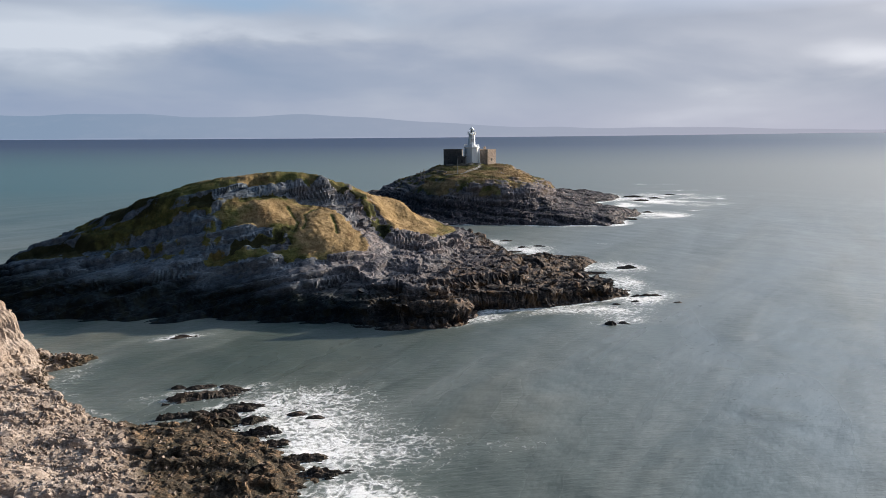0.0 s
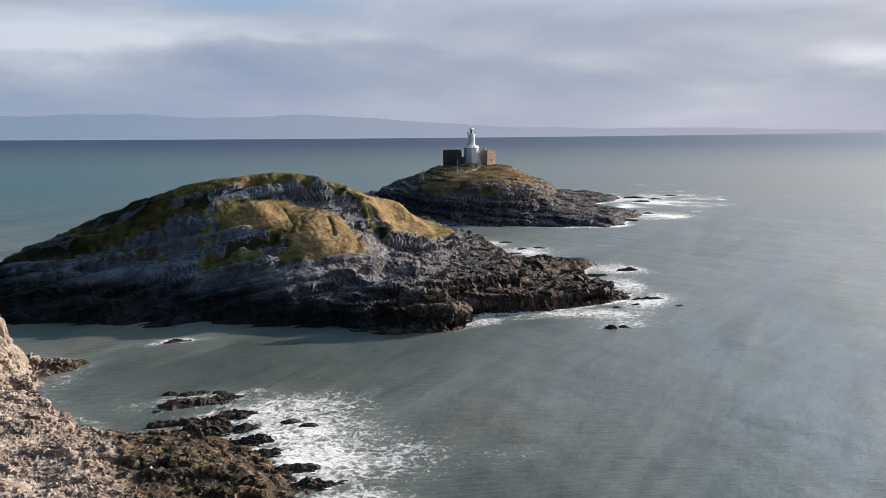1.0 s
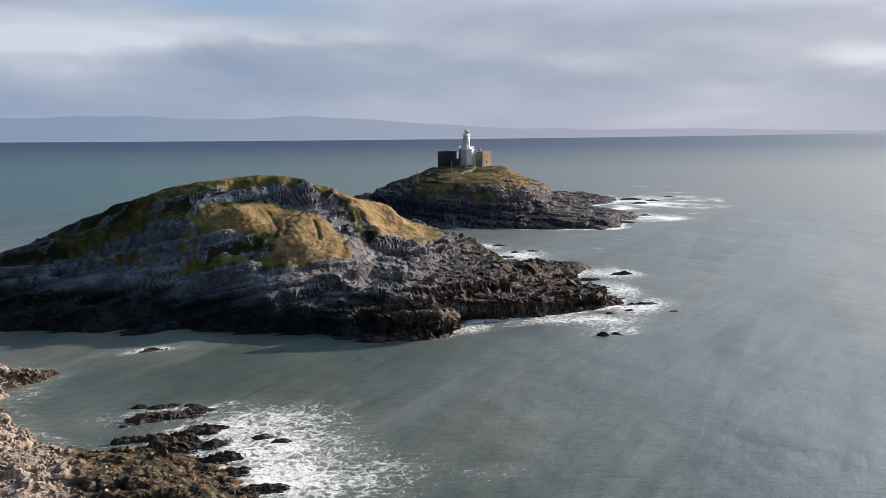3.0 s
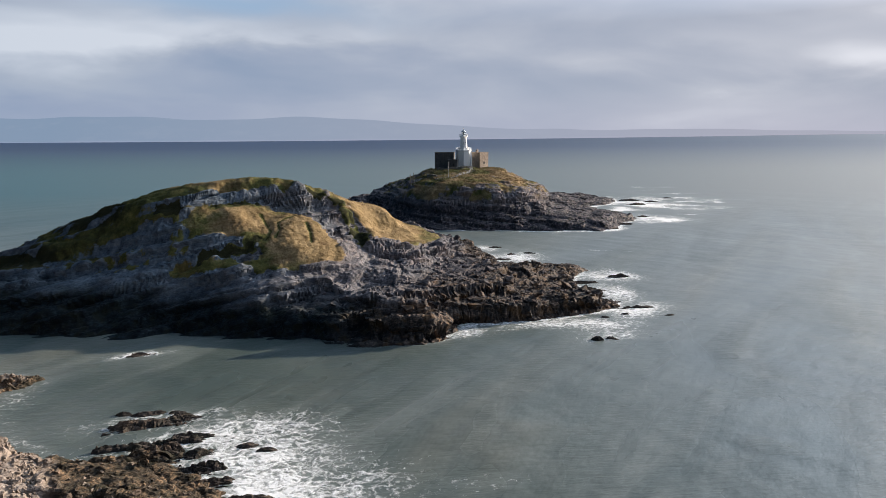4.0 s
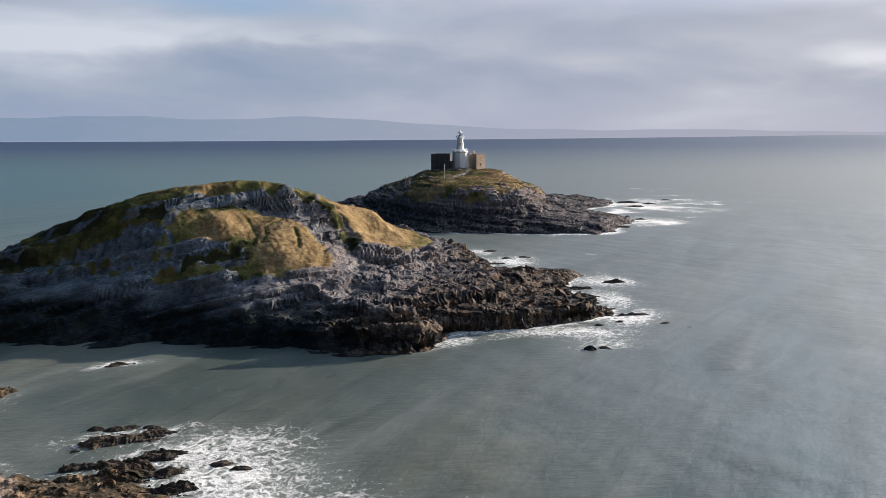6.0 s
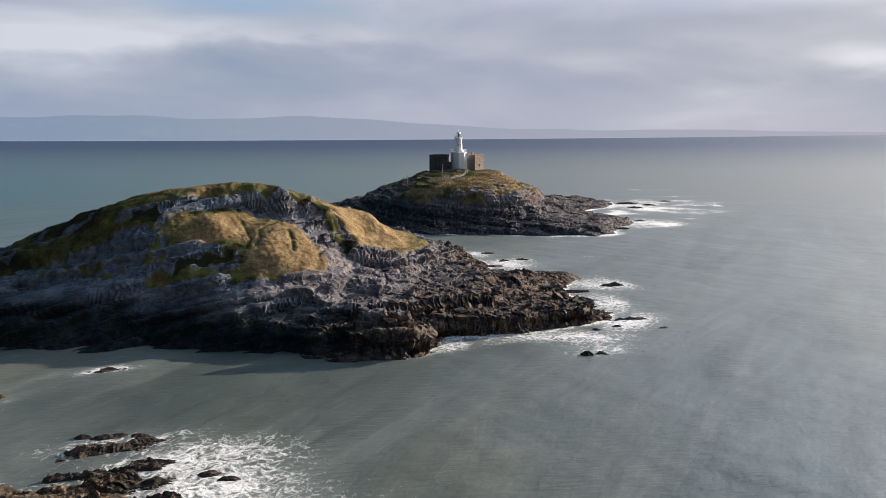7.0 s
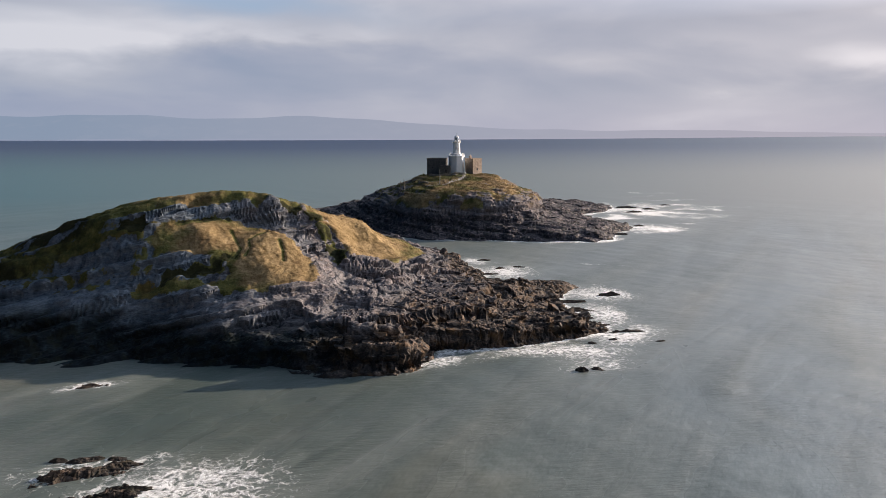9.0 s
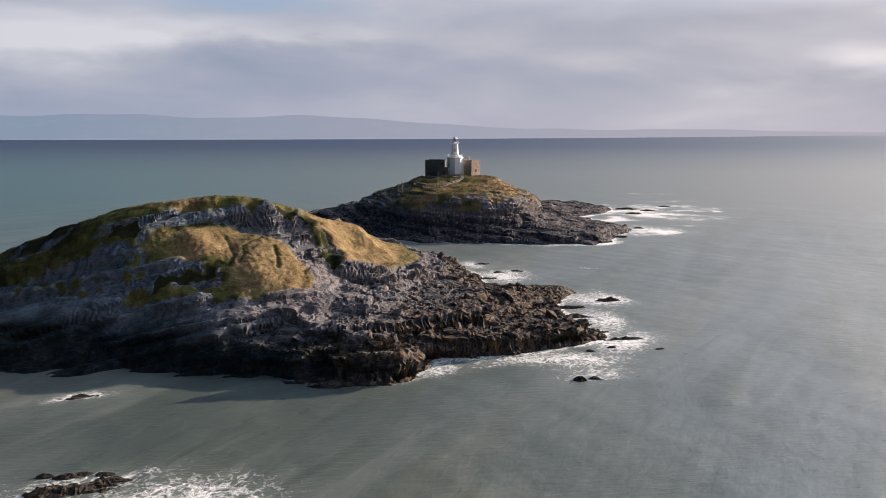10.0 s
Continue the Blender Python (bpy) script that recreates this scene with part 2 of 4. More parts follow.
def sea_material():
    m, n, pos = material("sea_water")
    foam_zone = n.add("ShaderNodeAttribute", attribute_name="foam").outputs["Fac"]
    # far off, the foam breaks up into separate surges
    along = n.add("ShaderNodeSeparateXYZ", {0: pos})
    surge = n.remap(n.noise(n.scaled(pos, 0.085, 0.10, 1.0), 1.0, 5.0, 0.65), 0.40, 0.57, 0.70, 1.35)
    foam_zone = n.math("MULTIPLY", foam_zone, n.mix_value(n.remap(along.outputs[1], 190, 240), 1.0, surge))
    # wind streaks run from the far right to the near left
    streak = n.noise(n.scaled(pos, 0.010, 0.055, 1.0, rz=-59), 1.0, 3.0, 0.5, 0.8)
    patch = n.noise(n.scaled(pos, 0.007, 0.026, 1.0, rz=-59), 1.0, 3.0, 0.5, 0.4)
    ripple = n.noise(n.scaled(pos, 0.28, 1.3, 1.0, rz=-8), 1.0, 4.0, 0.6, 0.3)
    chop = n.noise(n.scaled(pos, 0.45, 1.0, 1.0, rz=-52), 0.26, 4.0, 0.55)
    swell = n.noise(n.scaled(pos, 0.3, 1.0, 1.0, rz=-50), 0.05, 3.0, 0.5)
    silt = n.ramp(patch, [(0.35, (0.058, 0.080, 0.074)), (0.5, (0.083, 0.103, 0.093)), (0.65, (0.122, 0.130, 0.106))])
    # lacy foam: thin where the zone is weak, whole where it is strong
    warp = n.add("ShaderNodeVectorMath", {0: pos, 1: n.add("ShaderNodeVectorMath", {0: n.add("ShaderNodeTexNoise", {"Vector": pos, "Scale": 0.35, "Detail": 3.0}).outputs["Color"], "Scale": 5.0}, operation="SCALE").outputs[0]}, operation="ADD").outputs[0]
    cells = n.add("ShaderNodeTexVoronoi", {"Vector": n.scaled(warp, 0.7, 1.0, 1.0, rz=-15), "Scale": 0.85}, feature="DISTANCE_TO_EDGE").outputs["Distance"]
    lace = n.math("SUBTRACT", 1.0, n.math("MULTIPLY", cells, 2.6))
    churn = n.noise(n.scaled(warp, 0.6, 1.0, 1.0, rz=-10), 0.95, 6.0, 0.72)
    amount = n.math("ADD", n.math("MULTIPLY", lace, 0.42), n.math("MULTIPLY", churn, 1.5))
    amount = n.math("ADD", amount, n.math("MULTIPLY", foam_zone, 0.95))
    amount = n.math("ADD", amount, n.math("MULTIPLY", n.math("SUBTRACT", n.noise(pos, 2.4, 4.0, 0.7), 0.5), 0.7))
    foam = n.remap(amount, 1.53, 1.95)
    foam = n.math("MULTIPLY", foam, n.remap(foam_zone, 0.02, 0.2))
    # open water is clearer and, seen from afar, all its small waves run together; reflected sky is painted in
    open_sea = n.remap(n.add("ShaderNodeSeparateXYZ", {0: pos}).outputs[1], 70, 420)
    # long pale lanes of sun glint, painted into the water colour
    glint_lane = n.noise(n.scaled(pos, 0.009, 0.060, 1.0, rz=-59), 1.0, 5.0, 0.6, 0.5)
    silt = n.mix(n.math("MULTIPLY", n.remap(glint_lane, 0.46, 0.75, 0.0, 0.36), n.math("SUBTRACT", 1.0, n.math("MULTIPLY", open_sea, 0.8))), silt, (0.325, 0.345, 0.330, 1))
    # teal to the left, grey-white to the right: the sky's reflection painted by bearing
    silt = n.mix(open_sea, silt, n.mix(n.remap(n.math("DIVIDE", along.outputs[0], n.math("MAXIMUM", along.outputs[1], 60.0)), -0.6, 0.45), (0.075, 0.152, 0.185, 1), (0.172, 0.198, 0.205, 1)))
    # towards the horizon the darker blue reflection is put into the colour
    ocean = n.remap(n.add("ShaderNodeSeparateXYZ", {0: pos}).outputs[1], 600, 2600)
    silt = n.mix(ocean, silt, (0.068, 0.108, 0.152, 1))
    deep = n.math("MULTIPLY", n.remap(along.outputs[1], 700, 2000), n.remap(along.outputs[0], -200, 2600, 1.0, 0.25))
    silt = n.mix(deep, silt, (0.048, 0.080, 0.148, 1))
    # soft blotches of sparkle, painted in as paler water
    glint_mottle = n.noise(n.scaled(pos, 0.05, 0.14, 1.0, rz=-59), 1.0, 6.0, 0.72, 0.6)
    silt = n.mix(n.math("MULTIPLY", n.remap(glint_mottle, 0.50, 0.72, 0.0, 0.14), n.remap(along.outputs[1], 260, 420, 1.0, 0.0)), silt, (0.35, 0.37, 0.355, 1))
    milky = n.remap(foam_zone, 0.15, 0.9, 0.0, 0.30)
    water = n.mix(milky, silt, (0.30, 0.35, 0.34, 1))
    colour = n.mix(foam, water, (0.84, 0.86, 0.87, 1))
    calm = n.math("MULTIPLY", n.remap(streak, 0.35, 0.7, -0.10, 0.10), n.math("SUBTRACT", 1.0, open_sea))
    rough = n.math("ADD", n.math("ADD", calm, 0.32), n.math("MULTIPLY", foam, 0.4))
    h = n.math("ADD", n.math("MULTIPLY", swell, 2.6), n.math("MULTIPLY", chop, 0.85))
    h = n.math("ADD", h, n.math("MULTIPLY", n.math("MULTIPLY", ripple, 0.32), n.remap(streak, 0.35, 0.65, 0.25, 1.6)))
    h = n.math("ADD", h, n.math("MULTIPLY", foam, 0.25))
    h = n.math("MULTIPLY", h, n.math("SUBTRACT", 1.0, open_sea))
    rough = n.math("ADD", rough, n.math("MULTIPLY", open_sea, 0.25))
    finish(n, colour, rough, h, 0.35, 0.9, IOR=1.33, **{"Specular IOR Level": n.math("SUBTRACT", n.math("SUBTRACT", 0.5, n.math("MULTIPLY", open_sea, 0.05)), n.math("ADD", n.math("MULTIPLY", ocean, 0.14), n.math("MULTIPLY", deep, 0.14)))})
    return m


M_SEA = sea_material()


def simple(name, a, b, scale, rough=0.85, bump=0.02, stretch=(1, 1, 1)):
    m, n, pos = material(name)
    obj = n.add("ShaderNodeTexCoord").outputs["Object"]
    v = n.noise(n.scaled(obj, *stretch), scale, 5.0, 0.6)
    w = n.noise(obj, scale * 0.15, 3.0)
    c = n.ramp(n.math("ADD", n.math("MULTIPLY", v, 0.6), n.math("MULTIPLY", w, 0.4)), [(0.36, a), (0.62, b)])
    finish(n, c, rough, v, 0.6, bump)
    return m


M_WHITE = simple("white_render", (0.82, 0.84, 0.85), (0.90, 0.91, 0.91), 1.2, 0.7, 0.02, (1, 1, 0.25))
M_STONE = simple("fort_stone", (0.22, 0.17, 0.135), (0.48, 0.39, 0.32), 1.6, 0.9, 0.05)
M_STONE_DARK = simple("fort_stone_grey", (0.06, 0.062, 0.064), (0.13, 0.13, 0.125), 1.6, 0.9, 0.05)
M_CONCRETE = simple("concrete", (0.15, 0.14, 0.12), (0.26, 0.245, 0.22), 1.4)
M_WOOD = simple("weathered_wood", (0.12, 0.10, 0.08), (0.26, 0.22, 0.18), 3.0, 0.85, 0.01, (4, 4, 0.4))
M_METAL = simple("grey_steel", (0.30, 0.31, 0.32), (0.45, 0.46, 0.47), 3.0, 0.5, 0.002)
M_VOID = simple("dark_opening", (0.012, 0.012, 0.014), (0.03, 0.03, 0.032), 2.0, 0.6, 0.0)


def tuft_material():
    m, n, pos = material("rough_grass")
    c = turf_colour(n, pos)
    r = n.add("ShaderNodeNewGeometry").outputs["Random Per Island"]
    c = n.mix(n.remap(r, 0.0, 1.0, 0.0, 0.35), c, (0.27, 0.19, 0.09, 1))
    finish(n, c, 0.9, None, **{"Specular IOR Level": 0.1})
    return m


M_TUFT = tuft_material()


def glass_material():
    m, n, pos = material("lantern_glass")
    finish(n, (0.75, 0.82, 0.85, 1), 0.03, None, IOR=1.45, **{"Transmission Weight": 0.85})
    return m


M_GLASS = glass_material()


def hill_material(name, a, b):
    """A coast seen through many kilometres of hazy air: the haze is painted in as a glowing colour."""
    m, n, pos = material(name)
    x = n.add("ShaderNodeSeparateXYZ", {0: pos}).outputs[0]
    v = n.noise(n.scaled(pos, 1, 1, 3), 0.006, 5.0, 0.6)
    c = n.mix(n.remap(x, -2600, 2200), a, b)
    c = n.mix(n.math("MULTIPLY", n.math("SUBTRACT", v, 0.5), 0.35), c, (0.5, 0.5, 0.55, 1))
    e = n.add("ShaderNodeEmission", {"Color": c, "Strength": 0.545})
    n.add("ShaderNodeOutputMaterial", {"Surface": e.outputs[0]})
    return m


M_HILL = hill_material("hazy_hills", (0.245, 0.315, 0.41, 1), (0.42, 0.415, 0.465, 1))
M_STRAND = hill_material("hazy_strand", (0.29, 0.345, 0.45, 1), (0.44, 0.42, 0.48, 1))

# ---- noise on arrays ----
rng = np.random.default_rng(7)
PERM = np.tile(rng.permutation(256), 3)
GRAD = rng.normal(size=(256, 3))
GRAD /= np.linalg.norm(GRAD, axis=1)[:, None]


def perlin(x, y, z):
    xi, yi, zi = np.floor(x).astype(np.int64), np.floor(y).astype(np.int64), np.floor(z).astype(np.int64)
    fx, fy, fz = x - xi, y - yi, z - zi
    u, v, w = (f * f * f * (f * (f * 6 - 15) + 10) for f in (fx, fy, fz))
    out = 0.0
    for i in (0, 1):
        for j in (0, 1):
            for k in (0, 1):
                g = GRAD[PERM[PERM[PERM[(xi + i) & 255] + ((yi + j) & 255)] + ((zi + k) & 255)]]
                d = g[..., 0] * (fx - i) + g[..., 1] * (fy - j) + g[..., 2] * (fz - k)
                out = out + d * (u if i else 1 - u) * (v if j else 1 - v) * (w if k else 1 - w)
    return out * 1.5


def fbm(x, y, z, octaves=4, gain=0.5):
    s, a = 0.0, 1.0
    for o in range(octaves):
        s, a = s + a * perlin(x + o * 17.3, y - o * 5.1, z + o * 9.7), a * gain
        x, y, z = x * 2.03, y * 2.03, z * 2.03
    return s


def ridged(x, y, z, octaves=4, gain=0.5):
    s, a = 0.0, 1.0
    for o in range(octaves):
        s, a = s + a * (1 - 2 * np.abs(perlin(x + o * 7.7, y + o * 3.1, z - o * 11.9))), a * gain
        x, y, z = x * 2.1, y * 2.1, z * 2.1
    return s


def smooth(a, lo, hi):
    t = np.clip((a - lo) / (hi - lo), 0, 1)
    return t * t * (3 - 2 * t)


def signed_distance(px, py, poly):
    """Distance to a closed outline, positive inside."""
    best = np.full(px.shape, 1e9)
    inside = np.zeros(px.shape, bool)
    for (ax, ay), (bx, by) in zip(poly, poly[1:] + poly[:1]):
        ex, ey = bx - ax, by - ay
        t = np.clip(((px - ax) * ex + (py - ay) * ey) / (ex * ex + ey * ey), 0, 1)
        best = np.minimum(best, (px - ax - t * ex) ** 2 + (py - ay - t * ey) ** 2)
        inside ^= ((ay > py) != (by > py)) & (px < ex * (py - ay) / (ey if ey else 1e-9) + ax)
    return np.sqrt(best) * np.where(inside, 1, -1)


def blur(a, n):
    for _ in range(n):
        p = np.pad(a, 1, mode="edge")
        a = (p[:-2, 1:-1] + p[2:, 1:-1] + 2 * a) / 4
        p = np.pad(a, 1, mode="edge")
        a = (p[1:-1, :-2] + p[1:-1, 2:] + 2 * a) / 4
    return a


def contour_height(px, py, contours, peak, peak_reach):
    """Height of a hill given as nested contour lines."""
    d0 = signed_distance(px, py, contours[0][1])
    z = np.where(d0 < 0, d0 * 0.45, 0.0)
    prev, pz = d0, contours[0][0]
    for cz, poly in contours[1:]:
        d = signed_distance(px, py, poly)
        band = (prev >= 0)
        t = np.clip(prev, 0, None) / (np.clip(prev, 0, None) + np.clip(-d, 0, None) + 1e-6)
        z = np.where(band, pz + (cz - pz) * np.where(d >= 0, 1.0, t), z)
        prev, pz = np.where(band, d, -1.0), cz
    return np.where(prev > 0, pz + (peak - pz) * smooth(prev, 0, peak_reach), z)


def grid_mesh(name, X, Y, Z, keep, mat, attrs):
    ny, nx = X.shape
    idx = -np.ones(ny * nx, np.int64)
    q = (np.arange(ny - 1)[:, None] * nx + np.arange(nx - 1)[None, :]).ravel()
    quads = np.stack([q, q + 1, q + nx + 1, q + nx], 1)
    k = keep.ravel()
    quads = quads[k[quads].any(1)]
    used = np.unique(quads)
    idx[used] = np.arange(len(used))
    co = np.stack([X.ravel(), Y.ravel(), Z.ravel()], 1)[used]
    faces = idx[quads]
    me = bpy.data.meshes.new(name)
    me.vertices.add(len(co))
    me.vertices.foreach_set("co", co.astype(np.float32).ravel())
    me.loops.add(faces.size)
    me.loops.foreach_set("vertex_index", faces.astype(np.int32).ravel())
    me.polygons.add(len(faces))
    me.polygons.foreach_set("loop_start", np.arange(0, faces.size, 4, dtype=np.int32))
    soft = attrs["grass"].ravel()[used][faces].mean(1) > 0.4 if "grass" in attrs else np.ones(len(faces), bool)
    me.polygons.foreach_set("use_smooth", soft)
    me.update()
    me.validate()
    for key, a in attrs.items():
        me.attributes.new(key, "FLOAT", "POINT").data.foreach_set("value", a.ravel()[used].astype(np.float32))
    me.materials.append(mat)
    return new(name, me)


TERRAIN, TURF = {}, {}
JIT = rng.random((256, 3))
SPIN = rng.normal(size=(256, 3))


def blocks(x, y, z, tilt=0.6):
    """Broken rock: every cell of a jittered lattice is a block with its own offset and tilt. Returns the offset and the distance to a joint."""
    xi, yi, zi = np.floor(x).astype(np.int64), np.floor(y).astype(np.int64), np.floor(z).astype(np.int64)
    f1, f2 = np.full(x.shape, 9.0), np.full(x.shape, 9.0)
    val = np.zeros(x.shape)
    for i in (-1, 0, 1):
        for j in (-1, 0, 1):
            for k in (-1, 0, 1):
                h = PERM[PERM[PERM[(xi + i) & 255] + ((yi + j) & 255)] + ((zi + k) & 255)]
                g = JIT[h]
                dx, dy, dz = x - xi - i - g[..., 0], y - yi - j - g[..., 1], z - zi - k - g[..., 2]
                d = dx * dx + dy * dy + dz * dz
                t = SPIN[h]
                v = 2 * JIT[(h * 7 + 13) & 255, 0] - 1 + tilt * (t[..., 0] * dx + t[..., 1] * dy + t[..., 2] * dz)
                near = d < f1
                f2 = np.where(near, f1, np.minimum(f2, d))
                val = np.where(near, v, val)
                f1 = np.where(near, d, f1)
    return val, np.sqrt(f2) - np.sqrt(f1)


def steps(Z, coord, bed, hard=0.3):
    fr = coord / bed - np.floor(coord / bed)
    return Z + bed * (smooth(fr, hard, 1 - hard) - fr)


def terrain(name, box, step, contours, peak, reach, mat, warp, crag, bed, grass_of, dry_line=0.0, dip=(0.0, 0.0), soften=3, carve=None, block=(4.0, 1.5), fine=1.0, terrace=0.0, gully=0.0):
    x0, x1, y0, y1 = box
    X, Y = np.meshgrid(np.arange(x0, x1, step), np.arange(y0, y1, step))
    O = np.zeros(X.shape)
    wx = X + warp * fbm(X / 11, Y / 11, O + 3.1, 5, 0.55)
    wy = Y + warp * fbm(X / 11, Y / 11, O + 8.4, 5, 0.55)
    Z = blur(contour_height(wx, wy, contours, peak, reach), soften)
    if carve:
        Z = Z + carve(X, Y, Z)
    turf = grass_of(X, Y, Z)                  # 1 under deep turf, where no rock shows
    c = crag(X, Y) if callable(crag) else crag
    rocky, land = 1 - 0.93 * np.clip(turf, 0, 1), smooth(Z, -2.5, 0.6)
    k = rocky * land
    # bedding: tilted layers weather into ledges
    Zc = Z + (blur(Z, 8) - Z) * np.clip((terrace - c) * 2.5, 0, 1)
    wob = fbm(X / 16, Y / 16, O, 3)
    level = dip[2] if len(dip) > 2 else 1e6        # the beds level out beyond this x
    tilt = dip[0] * (np.minimum(X, level) - 6 * np.log1p(np.exp(-np.abs(X - level) / 6))) + dip[1] * Y
    Z = Z + k * 0.8 * np.maximum(c, terrace) * (steps(Z, Zc + tilt + 1.4 * wob, bed, 0.2) - Z)
    Z = Z + k * 0.35 * c * (steps(Z, Z + tilt * 1.1 + 0.8 * wob, bed * 0.31, 0.25) - Z)
    Z = blur(Z, 1)
    Zs = blur(Z, 3)
    gy, gx = np.gradient(Zs, step)
    slope = np.hypot(gx, gy)
    inv = 1 / np.sqrt(1 + slope * slope)
    # joints and broken blocks, longer along the beds than across them
    B = Z + tilt
    rag, rug = 0.5 * fbm(X / 1.3, Y / 1.3, B / 1.3, 3, 0.65), 0.5 * fbm(X / 1.3 + 7, Y / 1.3, B / 1.3, 3, 0.65)
    v1, e1 = blocks(X / (block[0] * 2.0) + 0.4 * wob + 0.5 * rag, Y / block[0] + rug, B / (block[0] * 0.45) + rag)
    v2, e2 = blocks(X / (block[1] * 1.5) + 9 + rag, Y / block[1] + 1.4 * rug, B / (block[1] * 0.6) + 0.3 * wob + rug)
    v0, e0 = blocks(X / (block[0] * 4.5) - 3 + 0.5 * wob, Y / (block[0] * 2.2), B / (block[0] * 1.3))
    push = 0.85 * v0 - 0.5 * (1 - smooth(e0, 0.0, 0.06)) + 0.45 * v1 - 0.3 * (1 - smooth(e1, 0.0, 0.10)) + fine * (0.17 * v2 - 0.06 * (1 - smooth(e2, 0.0, 0.16)))
    push = push + 0.16 * fine * fbm(X / 0.9, Y / 0.9, B / 0.7, 4, 0.7)
    push = k * c * push
    # harder and softer layers stand out and fall back
    push = push - gully * k * smooth(Z, 5, 8) * np.abs(fbm(X / 4.5 + wob, Y / 14, O + 4, 4, 0.55)) * 2.2
    lay = fbm(X / 40, Y / 40, B / 1.5, 3, 0.65)
    push = push + k * bed * 0.23 * np.tanh(2.4 * lay)
    g = 1 - rocky
    push = push + g * (0.16 * fbm(X / 0.7, Y / 0.7, Z / 0.7, 3, 0.7) + 0.12 * fbm(X / 3.4, Y / 3.4, Z / 3.4, 2) + 0.10 * fbm(X / 6, Y / 6, Z / 0.6, 2))
    XX, YY, ZZ = X - gx * inv * push, Y - gy * inv * push, Z + inv * push
    # turf also takes hold on the ledges above the reach of the spray
    n = fbm(X / 5, Y / 5, O + 2, 4, 0.6)
    ledge = (1 - smooth(slope + 0.3 * n, 0.35, 0.75)) * smooth(Z + 3 * n, 9.0, 13.0)
    grass = np.clip(turf + 0.85 * ledge * LEDGE_TURF[name](X, Y), 0, 1)
    TERRAIN[name] = (X, Y, ZZ, x0, y0, step)
    TURF[name] = (XX, YY, ZZ, grass, DRY_TURF[name](X, Y, Z))
    line = dry_line(X, Y) if callable(dry_line) else np.full(X.shape, dry_line)
    return grid_mesh(name, XX, YY, ZZ, ZZ > -2.2, mat, {"grass": grass, "dry_grass": DRY_TURF[name](X, Y, Z), "dry_line": line})


LEDGE_TURF, DRY_TURF = {}, {}


def ground_at(name, x, y):
    X, Y, Z, x0, y0, s = TERRAIN[name]
    j = int(np.clip(round((y - y0) / s), 0, Z.shape[0] - 1))
    i = int(np.clip(round((x - x0) / s), 0, Z.shape[1] - 1))
    return float(Z[j, i])


def blob(X, Y, cx, cy, rx, ry, rot=0.0):
    c, s = math.cos(radians(rot)), math.sin(radians(rot))
    u, v = (X - cx) * c + (Y - cy) * s, -(X - cx) * s + (Y - cy) * c
    return np.exp(-((u / rx) ** 2 + (v / ry) ** 2))


def along_line(X, Y, line):
    """Distance to an open line (positive on its left), and the way along it."""
    best, side, way, run = np.full(X.shape, 1e9), np.zeros(X.shape), np.zeros(X.shape), 0.0
    for (ax, ay), (bx, by) in zip(line, line[1:]):
        ex, ey = bx - ax, by - ay
        size = math.hypot(ex, ey)
        t = np.clip(((X - ax) * ex + (Y - ay) * ey) / size ** 2, 0, 1)
        d = np.hypot(X - ax - t * ex, Y - ay - t * ey)
        near = d < best
        side = np.where(near, np.sign(ex * (Y - ay) - ey * (X - ax)), side)
        way = np.where(near, run + t * size, way)
        best = np.minimum(best, d)
        run += size
    return best * side, way, run


def scarp(X, Y, line, drop, reach=5.0, soft=0.35, fade=5.0, ribs=0.7, seed=0.0):
    """A rock step along a line in the plan, high on its left side, that dies out at both ends; its face is ribbed."""
    s, way, run = along_line(X, Y, line)
    s = s + ribs * fbm(X / 3.4, Y / 3.4, 0 * X + seed, 4, 0.5) + 1.2 * ribs * fbm(X / 9, Y / 6, 0 * X + seed + 3, 2)
    ends = smooth(way, 0, fade) * (1 - smooth(way, run - fade, run))
    return 0.5 * drop * ends * np.tanh(s / soft) * np.exp(-np.abs(s) / reach)


def strip(X, Y, line, half, soft, seed=0.0, wild=0.8):
    """A band along a line in the plan."""
    s, way, run = along_line(X, Y, line)
    n = fbm(X / 3, Y / 3, 0 * X + seed, 4, 0.6)
    return 1 - smooth(np.abs(s) + wild * n, half - soft, half + soft)


# ---- the middle island ----
MID = []
MID.append((0.0, [(-117, 137), (-108, 120), (-95, 116.5), (-82, 113.5), (-64, 113.5), (-42, 114), (-27, 112), (-15, 108.5), (-7, 108), (-1, 110.5),
            (2, 115), (4, 119.4), (11, 121.3), (16, 122.9), (21, 124), (26, 127), (30, 128.8), (35, 132), (36, 136), (31.5, 141), (31, 147.5), (30, 157), (33, 166),
            (36, 171.5), (28, 172.5), (16.5, 174.5), (14.5, 180), (14.5, 189), (11.5, 196), (7, 203), (0, 216), (-20, 222), (-50, 215), (-85, 200), (-107, 176), (-118, 154)]))
MID.append((3.0, [(-110, 140), (-98, 121), (-82, 116.5), (-64, 116.5), (-48, 117), (-33, 116), (-20, 112.5), (-12, 111.5), (-4, 114), (1, 120.8),
            (11, 123.6), (18, 125.6), (25, 129.6), (28, 134.5), (26.5, 142), (26.5, 158), (27, 165.5), (15, 169.5), (11.5, 180), (10, 190), (5, 200), (-20, 212), (-50, 206), (-85, 190), (-104, 168)]))
MID.append((7.0, [(-102, 143), (-92, 129), (-72, 125), (-60, 122.5), (-45, 121.5), (-34, 119.5), (-23, 123), (-16, 124.5), (-8, 125.5), (0, 135),
            (2, 143), (4, 160), (4, 171), (-2, 190), (-20, 203), (-50, 196), (-85, 180), (-98, 160)]))
